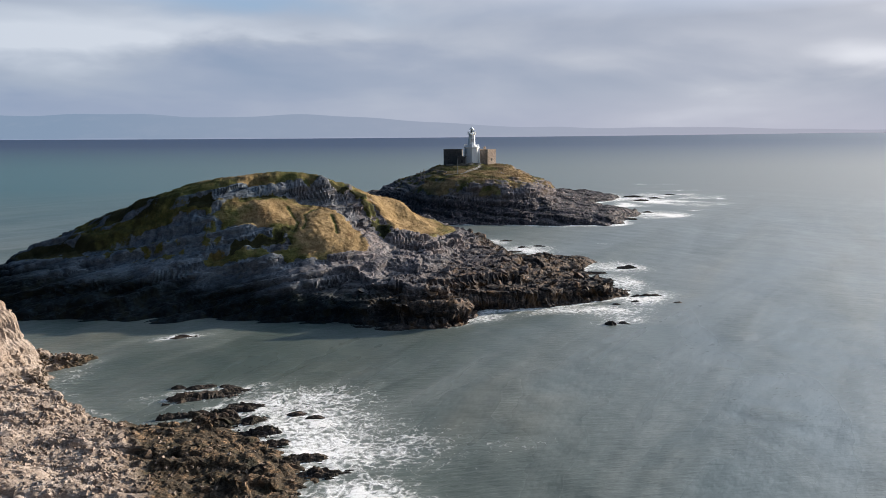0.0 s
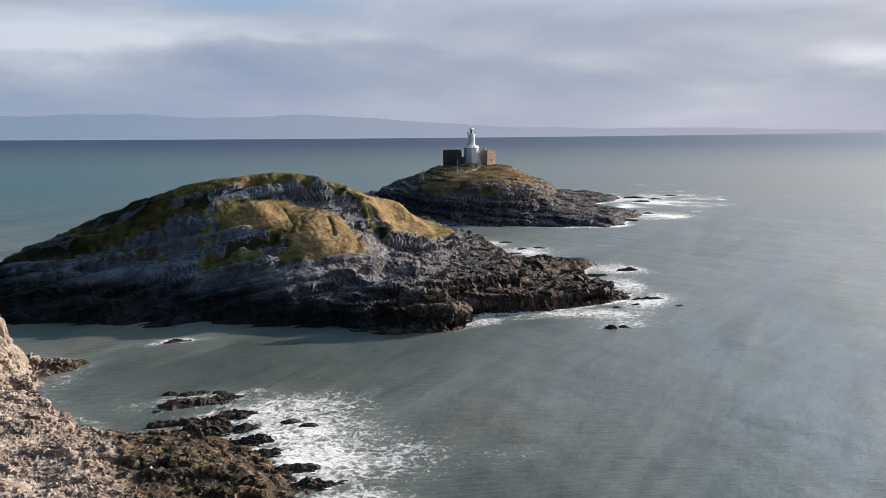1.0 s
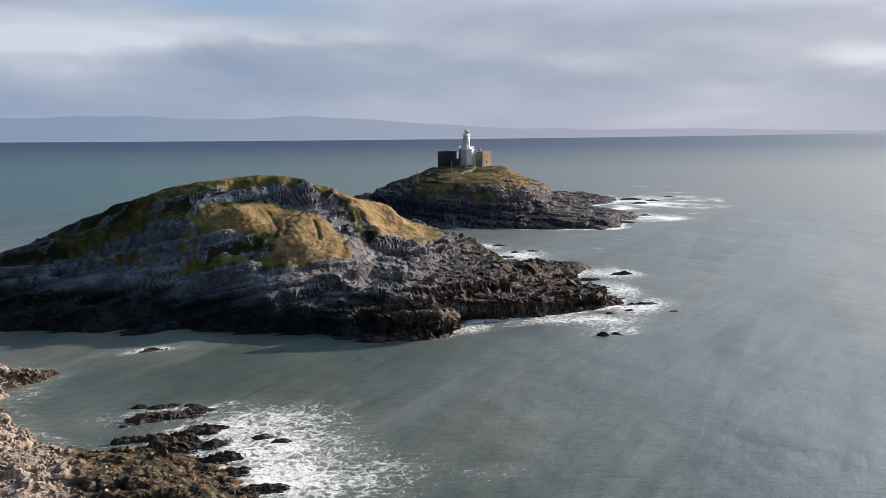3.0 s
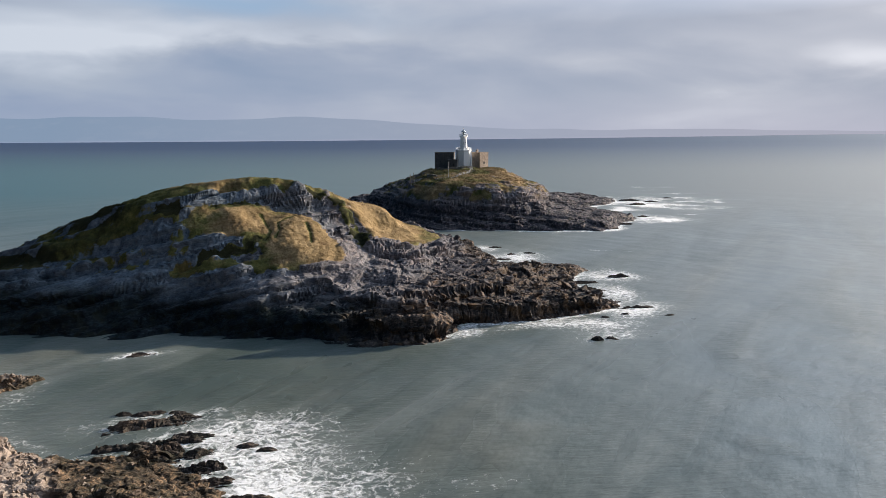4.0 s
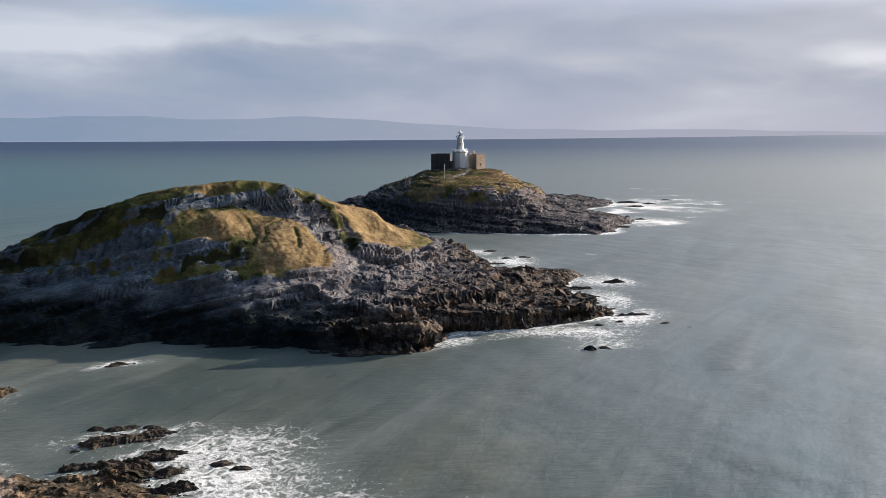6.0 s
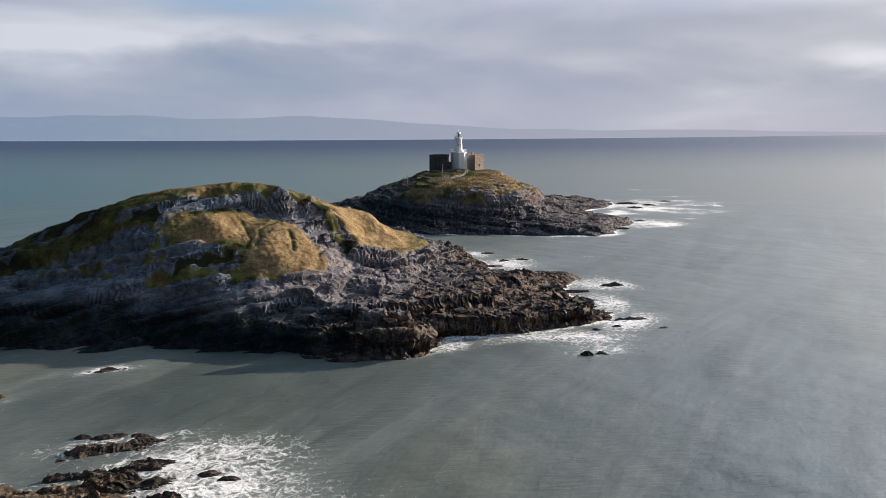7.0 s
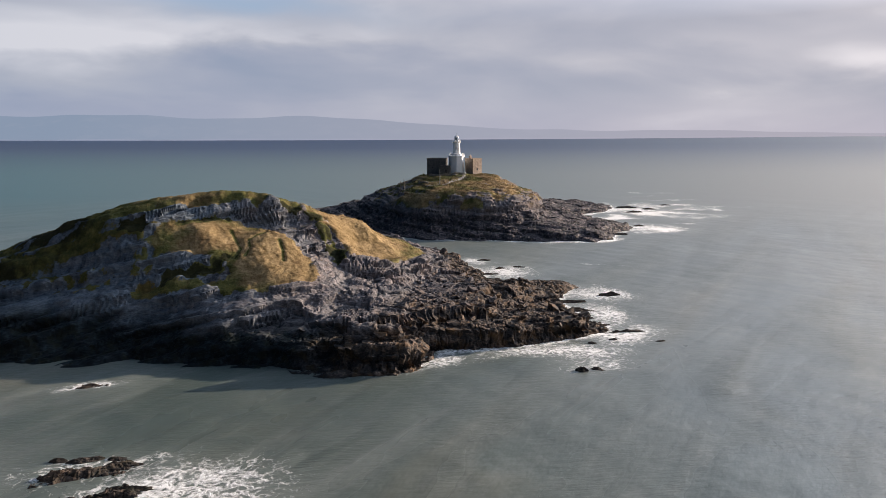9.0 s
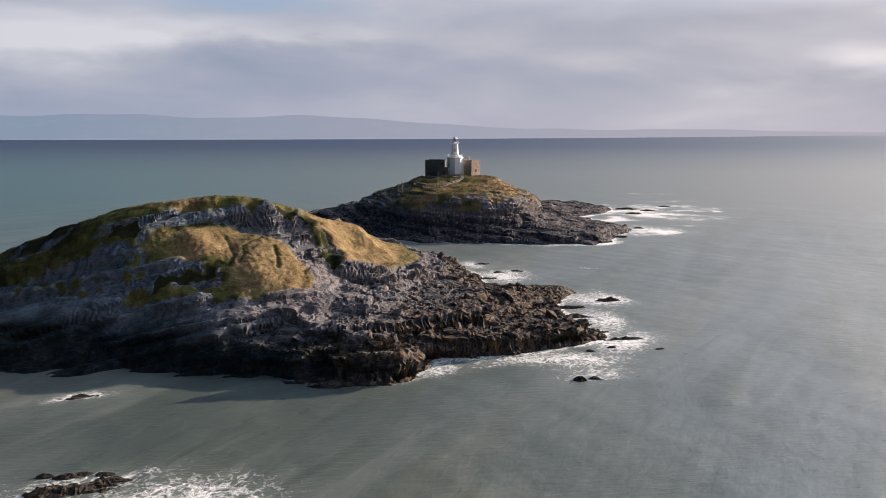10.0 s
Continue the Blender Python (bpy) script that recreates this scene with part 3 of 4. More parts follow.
MID.append((10.0, [(-96, 145), (-84, 135), (-63, 127), (-47, 126), (-37, 126), (-27, 125.5), (-18, 131), (-12, 146), (-9, 152), (-4, 166), (-5, 178),
             (-12, 188), (-25, 194), (-50, 188), (-80, 172), (-93, 155)]))
MID.append((13.0, [(-90, 143.5), (-75, 136), (-62, 129.5), (-50.5, 129), (-39, 132), (-29, 129.5), (-22, 142.5), (-17.5, 147), (-10.5, 165), (-11.5, 173),
             (-18, 180), (-30, 186), (-55, 178), (-75, 165), (-88, 153)]))
MID.append((17.0, [(-81, 145.5), (-71, 138.5), (-60, 132.5), (-51, 133.5), (-44, 135), (-35.5, 139), (-27, 141), (-23, 146), (-19, 153), (-16, 164),
             (-21, 173), (-35, 175), (-55, 168), (-74, 156)]))
MID.append((20.0, [(-71.5, 141.5), (-62, 136.5), (-50, 136.5), (-44, 138), (-37, 145), (-31, 146.5), (-26, 151), (-24, 160), (-38, 167), (-55, 160), (-67, 151)]))
MID.append((22.5, [(-63.5, 141), (-56, 140), (-49, 141.5), (-44, 145), (-38, 147), (-32, 149), (-29.5, 152), (-31, 157), (-40, 160), (-52, 155), (-61, 148)]))
MID.append((24.5, [(-55, 144.5), (-47, 145), (-37, 148.3), (-33, 150.5), (-36, 154.5), (-46, 153)]))


FACE = [(-53, 133.8), (-49, 138.2), (-44, 140.8), (-39.5, 143), (-36, 144.2), (-33, 144.2), (-30, 143.6), (-26.4, 142.4), (-23.2, 138.6), (-19.8, 133.8), (-20.8, 130.6), (-26.7, 127.8),
        (-30.3, 126.4), (-35, 126.4), (-36, 128.6), (-37.2, 131.8), (-41, 132.6), (-46.4, 132.6), (-50, 131)]
SHOULDER = [(-27, 154), (-25, 151.4), (-22.5, 150.4), (-20.6, 151.2), (-17.4, 149), (-15.6, 145.4), (-11.5, 146.4), (-7, 149), (-3, 155), (-1, 165), (-3, 178), (-14, 183), (-24, 168)]
UPPER = [(-92, 146), (-84, 143), (-74, 140.5), (-66, 139), (-60, 139.5), (-52, 140.5), (-46, 143), (-40, 146.5), (-34, 149.5), (-30, 153), (-33, 165), (-60, 168), (-92, 156)]
SLOPE = [(-106, 140), (-94, 133), (-84, 132.6), (-74, 133.8), (-62, 135), (-55, 136), (-60, 138), (-70, 140), (-76, 143), (-90, 147), (-104, 149)]
CROWN = [(-58, 142.4), (-52, 141.6), (-47, 143), (-41.5, 146), (-36, 147.4), (-31.5, 149.4), (-27.5, 152), (-31, 160), (-48, 160), (-60, 152)]


def patch(X, Y, poly, soft, seed, wild=1.6):
    n = fbm(X / 5, Y / 5, 0 * X + seed, 4, 0.6)
    return smooth(signed_distance(X, Y, poly) + wild * n, -soft, soft)


def mid_turf(X, Y, Z):
    seams = 1.1 * strip(X, Y, [(-52, 125.6), (-47, 126.0), (-41, 126.4), (-35, 126.2), (-29, 126.6)], 1.1, 0.5, 11.0)
    seams = np.maximum(seams, 1.1 * strip(X, Y, [(-82, 137.6), (-72, 136.0), (-64, 135.0), (-54, 134.4)], 0.8, 0.5, 12.0))
    seams = np.maximum(seams, 0.9 * strip(X, Y, [(-88, 133.2), (-74, 131.0), (-62, 130.4), (-52, 131.2)], 0.5, 0.6, 13.0, 1.4))
    seams = np.maximum(seams, 0.8 * strip(X, Y, [(-70, 127.8), (-60, 127.6), (-50, 129.4)], 0.35, 0.5, 14.0, 1.4))
    upper = patch(X, Y, UPPER, 1.5, 4.0) * (0.28 + 0.87 * smooth(fbm(X / 9, (Y - 0.3 * X) / 2.6, 0 * X + 31, 3, 0.6), -0.3, 0.25))
    west = patch(X, Y, SLOPE, 2.0, 5.0) * smooth(fbm((X + 2.2 * Y) / 26, (Y - 0.12 * X) / 3.0, 0 * X + 21, 4, 0.6), -0.45, 0.1)
    g = np.maximum.reduce([upper, west, patch(X, Y, FACE, 0.7, 1.0, 0.9), patch(X, Y, SHOULDER, 1.0, 2.0, 1.0), patch(X, Y, CROWN, 0.8, 3.0, 0.7), seams])
    face = np.maximum(strip(X, Y, CROWN_STEP, 0.7, 0.5, 1.0), strip(X, Y, SHOULDER_STEP[:8], 1.2, 0.6, 4.0))
    g = g - 0.6 * face * smooth(X, -66, -58)
    return np.clip(np.maximum(g, 1.2 * smooth(mid_scrub_shade(X, Y), 0.25, 0.6)), 0, 1) * smooth(Z, 6, 8.5)


CRACKS = (  # thin clefts in the turf of the face
    [(-31.8, 143.0), (-33.6, 141.2), (-34.6, 139.0), (-33.6, 136.2), (-33.9, 133.6)],
    [(-38.6, 141.0), (-37.0, 138.6), (-35.2, 135.6), (-35.6, 132.6)],
    [(-29.0, 140.6), (-27.6, 137.6), (-26.8, 134.4)],
)
CROWN_STEP = [(-78, 140), (-71, 138.6), (-62, 136.6), (-54, 137), (-49, 139.6), (-44.5, 142.3), (-39.5, 144.8), (-34.7, 146.6), (-29, 149), (-24.5, 151.5), (-21, 153)]
LEDGE_STEP = [(-86, 138), (-78, 135.2), (-69, 134.2), (-62, 133.2), (-52, 132.6)]
BENCH_STEP = [(-56, 126.2), (-50, 127.2), (-46.5, 128.4), (-41.5, 130.6), (-38.4, 131.4), (-36.4, 130.2)]
SHOULDER_STEP = [(-27, 144.5), (-23.5, 147.6), (-20.6, 150.2), (-18.0, 148.0), (-16.2, 143.4), (-11.5, 144.2), (-6, 146.5), (-2, 152), (0.5, 160), (0, 170)]
PAVEMENT_STEP = [(-34, 118.2), (-28, 119.6), (-23.5, 121.4), (-18, 119.8), (-13, 118.6), (-8, 120.4), (-3.5, 122.2), (2, 126.4), (8, 129.5), (14, 131.5)]
SHELF_STEP = [(0, 118.6), (3.5, 120.2), (11, 122.5), (16, 124.2), (21, 125.3), (26, 128.2), (30.5, 130.6), (34, 134)]
FLANK_STEP = [(-92, 119), (-78, 119.5), (-66, 120.5), (-58, 122.6), (-51, 124.6), (-46, 124.6), (-40, 122.4), (-33, 121.0)]
BLOCK = [(-13.5, 109.3), (-8, 108.3), (-2.5, 108.8), (0.5, 112), (0.5, 115.5), (-5, 116.8), (-11, 115.2)]


def mid_carve(X, Y, Z):
    n = fbm(X / 2.5, Y / 2.5, 0 * X + 5, 3)
    Zb = blur(Z, 8)
    c = 0.85 * (blur(Z, 40) - Z) * patch(X, Y, FACE, 2.0, 1.0)
    c = c + scarp(X, Y, CROWN_STEP, 1.9, 4.0, 0.6, 9.0, 0.45, 1.0) + scarp(X, Y, LEDGE_STEP, 1.8, 3.0, 0.3, 6.0, 0.6, 2.0)
    c = c + scarp(X, Y, BENCH_STEP, 2.2, 2.0, 0.3, 4.0, 0.14, 3.0) + scarp(X, Y, SHOULDER_STEP, 4.6, 5.5, 1.6, 5.0, 0.4, 4.0)
    c = c + scarp(X, Y, PAVEMENT_STEP, 2.6, 3.5, 0.35, 5.0, 1.0, 5.0) + scarp(X, Y, SHELF_STEP, 2.5, 4.5, 0.9, 3.0, 1.4, 6.0)
    c = c + scarp(X, Y, FLANK_STEP, 1.7, 2.6, 0.4, 6.0, 0.22, 7.0)
    block = signed_distance(X, Y, BLOCK) + 1.1 * n
    c = c + 2.3 * smooth(block, -0.3, 0.6) - 1.2 * blob(X, Y, -6, 117.4, 7, 0.9, 8) * smooth(-block, 0, 0.6)
    c = c - 1.6 * blob(X, Y, -15.8, 112.5, 1.6, 2.6) - 2.2 * blob(X, Y, -11, 142.6, 3.4, 0.5, 4)
    # recessed beds that climb to the right across the shaded flank
    for xa, xb, za, rise, deep in ((-98, -54, 7.5, 0.20, 1.1), (-104, -62, 4.8, 0.12, 0.9), (-88, -56, 12.2, 0.16, 0.8)):
        line = za + rise * (X - xa) + 0.8 * n
        c = c - deep * np.exp(-((Zb - line) / 0.6) ** 2) * smooth(X, xa, xa + 5) * (1 - smooth(X, xb - 5, xb)) * (1 - smooth(Y, 142, 150))
    for line in CRACKS:
        c = c - 0.6 * strip(X, Y, line, 0.14, 0.26, 9.0, 0.16)
    return c


def mid_scrub_shade(X, Y):
    """Dark bushes; the same dark colour paints the shade in the notch, the clefts and under the overhang."""
    n = fbm(X / 2.5, Y / 2.5, 0 * X + 5, 3)
    s = np.maximum(1.1 * blob(X, Y, -37.6, 131.8, 2.4, 2.0) * (0.9 + 0.9 * n), 0.8 * strip(X, Y, [(-47, 127.5), (-41.5, 129.8), (-38, 130.6)], 0.9, 0.5, 3.0))
    s = np.maximum(s, 0.95 * strip(X, Y, [(-21.5, 149.5), (-19.6, 148.0), (-17.2, 144.4)], 1.5, 0.8, 4.0) * (0.75 + 0.6 * n))
    s = np.maximum(s, 0.85 * strip(X, Y, [(-48, 138.6), (-44.5, 141.2), (-40, 143.6)], 0.4, 0.5, 5.0))
    s = np.maximum(s, 0.9 * strip(X, Y, [(-30, 149.8), (-26, 151.3), (-23, 152.6)], 0.6, 0.5, 6.0))
    s = np.maximum(s, 0.8 * strip(X, Y, [(-58, 135.4), (-54, 135.6)], 0.9, 0.6, 7.0))
    s = np.maximum(s, 0.8 * blob(X, Y, -90, 138, 9, 2.0, -25) + 0.8 * blob(X, Y, -74, 141, 6, 1.4, -15))
    for line in CRACKS:
        s = np.maximum(s, 0.8 * strip(X, Y, line, 0.18, 0.2, 9.0, 0.16))
    return s


LEDGE_TURF["island"] = lambda X, Y: 0.45 + 0.55 * smooth(-X, 30, 60)
DRY_TURF["island"] = lambda X, Y, Z: np.clip(0.95 * blob(X, Y, -38, 136, 13, 9) + 0.8 * blob(X, Y, -25, 133, 7, 9) + 1.3 * blob(X, Y, -15, 161, 11, 20) + 0.55 * blob(X, Y, -54, 145, 9, 4) + 0.15 * blob(X, Y, -39, 151, 10, 4), 0, 1) - 2.0 * mid_scrub_shade(X, Y) - 0.34 * smooth(-X, 56, 70)
# dark weed is also drawn higher on the west flank, deepening its shade
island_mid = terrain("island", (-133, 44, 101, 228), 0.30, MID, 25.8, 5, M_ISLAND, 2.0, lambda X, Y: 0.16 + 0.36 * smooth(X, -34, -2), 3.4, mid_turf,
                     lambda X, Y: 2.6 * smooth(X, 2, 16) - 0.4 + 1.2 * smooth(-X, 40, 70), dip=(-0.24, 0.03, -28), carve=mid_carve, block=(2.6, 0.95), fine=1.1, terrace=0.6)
TERRAIN["mid"] = TERRAIN["island"]
tagged(island_mid, "rocky limestone sea island with golden turf on top", "island", kind="structure")

def tufts(name, source, count, size, keep, label):
    """Tussocks of blades scattered over the turf, as one mesh."""
    XX, YY, ZZ, grass, dry = (a.ravel() for a in source)
    ok = np.flatnonzero((grass > 0.75) & keep(XX, YY, ZZ))
    r = np.random.default_rng(11)
    pick = r.choice(ok, min(count, len(ok)), replace=False)
    base = np.stack([XX[pick], YY[pick], ZZ[pick]], 1) + np.c_[r.uniform(-0.15, 0.15, (len(pick), 2)), np.full(len(pick), -0.06)]
    blades = 4
    P = np.repeat(base, blades, 0)
    ang = r.uniform(0, 2 * np.pi, len(P))
    h = size * r.uniform(0.5, 1.2, len(P))
    lean = h * r.uniform(0.2, 0.9, len(P))
    side = np.c_[-np.sin(ang), np.cos(ang), 0 * ang] * (size * 0.16)
    tip = P + np.c_[np.cos(ang) * lean - 0.25 * h, np.sin(ang) * lean, h]
    co = np.stack([P - side, P + side, tip], 1).reshape(-1, 3)
    me = bpy.data.meshes.new(name)
    n = len(P)
    me.vertices.add(3 * n)
    me.vertices.foreach_set("co", co.astype(np.float32).ravel())
    me.loops.add(3 * n)
    me.loops.foreach_set("vertex_index", np.arange(3 * n, dtype=np.int32))
    me.polygons.add(n)
    me.polygons.foreach_set("loop_start", np.arange(0, 3 * n, 3, dtype=np.int32))
    me.update()
    me.attributes.new("dry_grass", "FLOAT", "POINT").data.foreach_set("value", np.repeat(np.repeat(dry[pick], blades), 3).astype(np.float32))
    me.materials.append(M_TUFT)
    return tagged(new(name, me), label, "grass", kind="stuff")


tufts("grass", TURF["island"], 22000, 0.17, lambda x, y, z: (y < 185) & (x > -100), "rough golden and green grass on the rocky island")

# ---- the lighthouse island ----
FAR = []
FAR.append((0.0, [(-62, 335), (-46, 302), (-30, 276), (-16, 258), (-3, 249.5), (14, 247.5), (30, 245), (44, 244), (56, 243), (63, 250), (72, 267), (80, 283), (78, 295), (71, 301), (62, 304),
            (56, 312), (58, 320), (70, 326), (82, 338), (90, 356), (93, 374), (80, 384), (50, 388), (10, 388), (-30, 376), (-58, 357)]))
FAR.append((2.5, [(-55, 332), (-41, 302), (-26, 276), (-13, 262), (-1, 254), (16, 251), (33, 249.5), (46, 249.5), (57, 252), (65, 266), (73, 282), (68, 293), (54, 299), (48, 310), (50, 322),
            (64, 332), (76, 344), (82, 362), (76, 374), (45, 378), (10, 376), (-30, 364), (-50, 350)]))
FAR.append((6.0, [(-39, 330), (-33, 304), (-20, 278), (-9, 265), (3, 258), (18, 256), (33, 258), (43, 268), (46.5, 286), (46.5, 306), (45, 330), (40, 347), (5, 358), (-28, 350)]))
FAR.append((9.5, [(-31, 329), (-28, 304), (-17.5, 278), (-7.5, 266), (4, 260.5), (18.5, 259.5), (32.5, 264), (42, 278), (45.4, 290), (45.4, 305), (42, 327), (35, 342), (2, 350), (-24, 344)]))
FAR.append((13.0, [(-23, 328), (-21.5, 305), (-14, 278), (-5, 268), (5, 264), (19, 263.5), (32, 269), (41, 282), (44.6, 292), (44.6, 303), (40, 323), (31, 339), (0, 344), (-19, 339)]))
FAR.append((15.8, [(-14, 325), (-14, 305), (-9, 283), (-2, 272), (10, 268.5), (20, 271), (28, 281), (34, 296), (34, 312), (28, 328), (10, 335), (-10, 334)]))
FAR.append((18.8, [(-8, 327), (-8, 312), (-1, 303), (12, 300), (24, 303), (29, 314), (25, 326), (8, 330)]))


def far_turf(X, Y, Z):
    n = fbm(X / 7, Y / 7, 0 * X + 6, 5, 0.65)
    band = 1.4 * blob(X, Y, -1, 271, 17, 9, 8) + 0.75 * blob(X, Y, 26, 292, 6, 18, 10)
    return np.clip(band + 0.9 * smooth(Z, 15.0, 17.5) + 1.4 * n - 0.15, 0, 1) * smooth(Z, 8.5, 11)


LEDGE_TURF["island"] = lambda X, Y: 0.5 + 0 * X
DRY_TURF["island"] = lambda X, Y, Z: np.clip(0.34 + 0.5 * fbm(X / 9, Y / 9, 0 * X + 1, 3) + 0.8 * blob(X, Y, 28, 292, 9, 20) + 0.45 * blob(X, Y, -3, 269, 13, 7), 0, 1)
island_far = terrain("island", (-68, 98, 240, 386), 0.5, FAR, 19.5, 4, M_FAR, 2.2, 0.38, 3.0, far_turf, 2.0, dip=(0.06, 0.0), soften=2, block=(3.2, 1.3), fine=1.2, gully=0.25)
tagged(island_far, "dark rocky sea island topped with rough grass", "island", kind="structure")
TERRAIN["far"] = TERRAIN["island"]
tufts("grass", TURF["island"], 9000, 0.36, lambda x, y, z: (y < 335) & (z > 9), "rough olive grass round the lighthouse")

# ---- the headland beside the camera ----
NEAR = []
NEAR.append((0.0, [(-150, 112), (-90, 99), (-70, 95.5), (-61, 93), (-57, 90.6), (-59, 87.5), (-60, 84), (-57, 80), (-54, 76.8), (-49, 71.5), (-44, 68.5),
            (-40, 67.5), (-34, 69), (-29, 69.5), (-27, 65), (-23, 60.5), (-20, 58), (-17, 56), (-15, 51), (-13, 44), (-12, 30), (-14, 0), (-22, -25), (-150, -30)]))
NEAR.append((1.5, [(-150, 109), (-90, 96), (-72, 93), (-63, 90), (-62.5, 84), (-60, 78), (-54, 72), (-47, 66.5), (-40, 64), (-34, 65.5), (-30, 63), (-25, 57.5),
            (-20, 52), (-17, 42), (-17, 0), (-25, -20), (-150, -25)]))
NEAR.append((4.0, [(-150, 106), (-90, 94), (-74, 91), (-66, 88), (-63.5, 84), (-62, 78), (-57, 70), (-50, 62), (-44, 54), (-39, 44), (-34, 30), (-32, 0), (-36, -14), (-150, -20)]))
NEAR.append((9.0, [(-150, 102), (-90, 92), (-76, 89), (-68, 86.5), (-65, 83), (-65.5, 77), (-66, 68), (-60, 56), (-56, 40), (-50, 20), (-48, 0), (-150, -15)]))
NEAR.append((14.0, [(-150, 98), (-92, 88), (-80, 86), (-70, 82), (-72, 74), (-74, 62), (-72, 45), (-65, 20), (-62, 5), (-150, -8)]))
NEAR.append((20.0, [(-150, 92), (-95, 82), (-84, 76), (-86, 60), (-84, 40), (-78, 20), (-150, 5)]))


def ledge_mesh(name, length, width, height, seed, mat, step=0.14):
    """A broken, tilted rock ledge that stands out of the water: steep on one side, shelving on the other."""
    u, v = np.meshgrid(np.arange(-length * 0.62, length * 0.62, step), np.arange(-width * 0.8, width * 0.8, step))
    O = 0 * u + seed * 3.3
    a, b = u + 0.22 * length * fbm(u / 3.5, v / 1.6, O, 4, 0.6), v + 0.28 * width * fbm(u / 2.5, v / 1.2, O + 7, 4, 0.6)
    r = (2 * a / length) ** 2 + (2 * b / width) ** 2
    shelf = 0.75 + 0.4 * np.clip(2 * b / width, -1, 1)
    z = height * (1.0 - 1.5 * r ** 0.8) * shelf
    saw = (v + 0.25 * fbm(u / 4, v / 2, O, 2)) / 0.62
    z = z + 0.34 * height * (0.5 - (saw - np.floor(saw))) * smooth(z, -height * 0.6, 0)
    v1, e1 = blocks(u / 2.2 + seed, v / 0.6, O)
    v2, e2 = blocks(u / 0.8 - seed, v / 0.35, O + 4)
    z = 0.8 * z + height * (0.17 * v1 + 0.10 * v2 - 0.10 * (1 - smooth(e1, 0, 0.14))) * smooth(z, -height * 0.8, height * 0.2)
    return grid_mesh(name, u, v, z, z > -0.6, mat, {"grass": O * 0, "dry_line": O * 0})


def near_carve(X, Y, Z):
    """Upturned beds along the shore stand out as parallel fins."""
    c, s = math.cos(radians(22)), math.sin(radians(22))
    u, q = X * c + Y * s, Y * c - X * s
    q = (q + 1.8 * fbm(u / 6, q / 4, 0 * X, 3)) / 2.6
    fin = 0.5 - (q - np.floor(q))
    low = (1 - smooth(Z, 2.5, 7)) * smooth(Z, -0.8, 1.0)
    c = (0.42 * fin + 1.0 * fbm(u / 8, q / 1.2, 0 * X + 3, 4, 0.6) + 0.35 * fbm(X / 1.6, Y / 1.1, 0 * X + 6, 4, 0.65)) * low - 0.15
    # a low pale cliff round the cove, and the buttress above the spit
    c = c + scarp(X, Y, [(-42, 64.2), (-45, 65.4), (-49.5, 68.6), (-54.5, 74.2), (-58.5, 79.5), (-61, 84)], 2.6, 4.0, 0.3, 3.0, 0.8, 2.0)
    return c + scarp(X, Y, [(-56, 62), (-62, 71), (-64.5, 79), (-66, 84.5), (-70, 89), (-80, 92)], 3.5, 4.0, 0.4, 4.0, 1.2, 5.0)


def near_turf(X, Y, Z):
    n = fbm(X / 9, Y / 9, 0 * X + 12, 4, 0.6)
    return smooth(Z + 2 * n, 15, 19)


LEDGE_TURF["headland"] = lambda X, Y: 0 * X
DRY_TURF["headland"] = lambda X, Y, Z: 0.5 + 0 * X
headland = terrain("headland", (-108, -8, 22, 101), 0.2, NEAR, 24, 10, M_SHORE, 1.6, lambda X, Y: 0.24 - 0.04 * smooth(X, -46, -34), 1.2, near_turf, lambda X, Y: -3.0 + 5.5 * smooth(X + 0.55 * (Y - 66), -47, -38) + 4.5 * blob(X, Y, -57, 89, 5, 4), dip=(0.12, 0.3), soften=2, block=(2.6, 0.8), carve=near_carve, fine=1.7)
tagged(headland, "pale pinkish limestone shore with brown weedy lower rocks", "headland", kind="structure")

# ---- parts and things ----


def part(name, bm, mat, parent=None, label="", smooth_faces=False):
    me = bpy.data.meshes.new(name)
    bm.normal_update()
    bm.to_mesh(me)
    bm.free()
    me.materials.append(mat)
    for p in me.polygons:
        p.use_smooth = smooth_faces
    ob = new(name, me)
    ob.parent = parent
    return tagged(ob, label)


def box_bm(x0, x1, y0, y1, z0, z1, bevel=0.0, bm=None):
    bm = bm or bmesh.new()
    made = bmesh.ops.create_cube(bm, size=1.0, matrix=Matrix.LocRotScale(((x0 + x1) / 2, (y0 + y1) / 2, (z0 + z1) / 2), None, (x1 - x0, y1 - y0, z1 - z0)))
    if bevel:
        edges = list({e for v in made["verts"] for e in v.link_edges})
        bmesh.ops.bevel(bm, geom=edges, offset=bevel, segments=1, affect="EDGES")
    return bm


def prism_bm(sides, rings, turn=0.0, bm=None, caps=True):
    """A turned shape: rings of (radius, z)."""
    bm = bm or bmesh.new()
    loops = []
    for r, z in rings:
        loops.append([bm.verts.new((r * math.cos(turn + 2 * math.pi * i / sides), r * math.sin(turn + 2 * math.pi * i / sides), z)) for i in range(sides)])
    for a, b in zip(loops, loops[1:]):
        for i in range(sides):
            bm.faces.new((a[i], a[(i + 1) % sides], b[(i + 1) % sides], b[i]))
    if caps:
        bm.faces.new(loops[0][::-1])
        bm.faces.new(loops[-1])
    return bm


# ---- the far coast ----


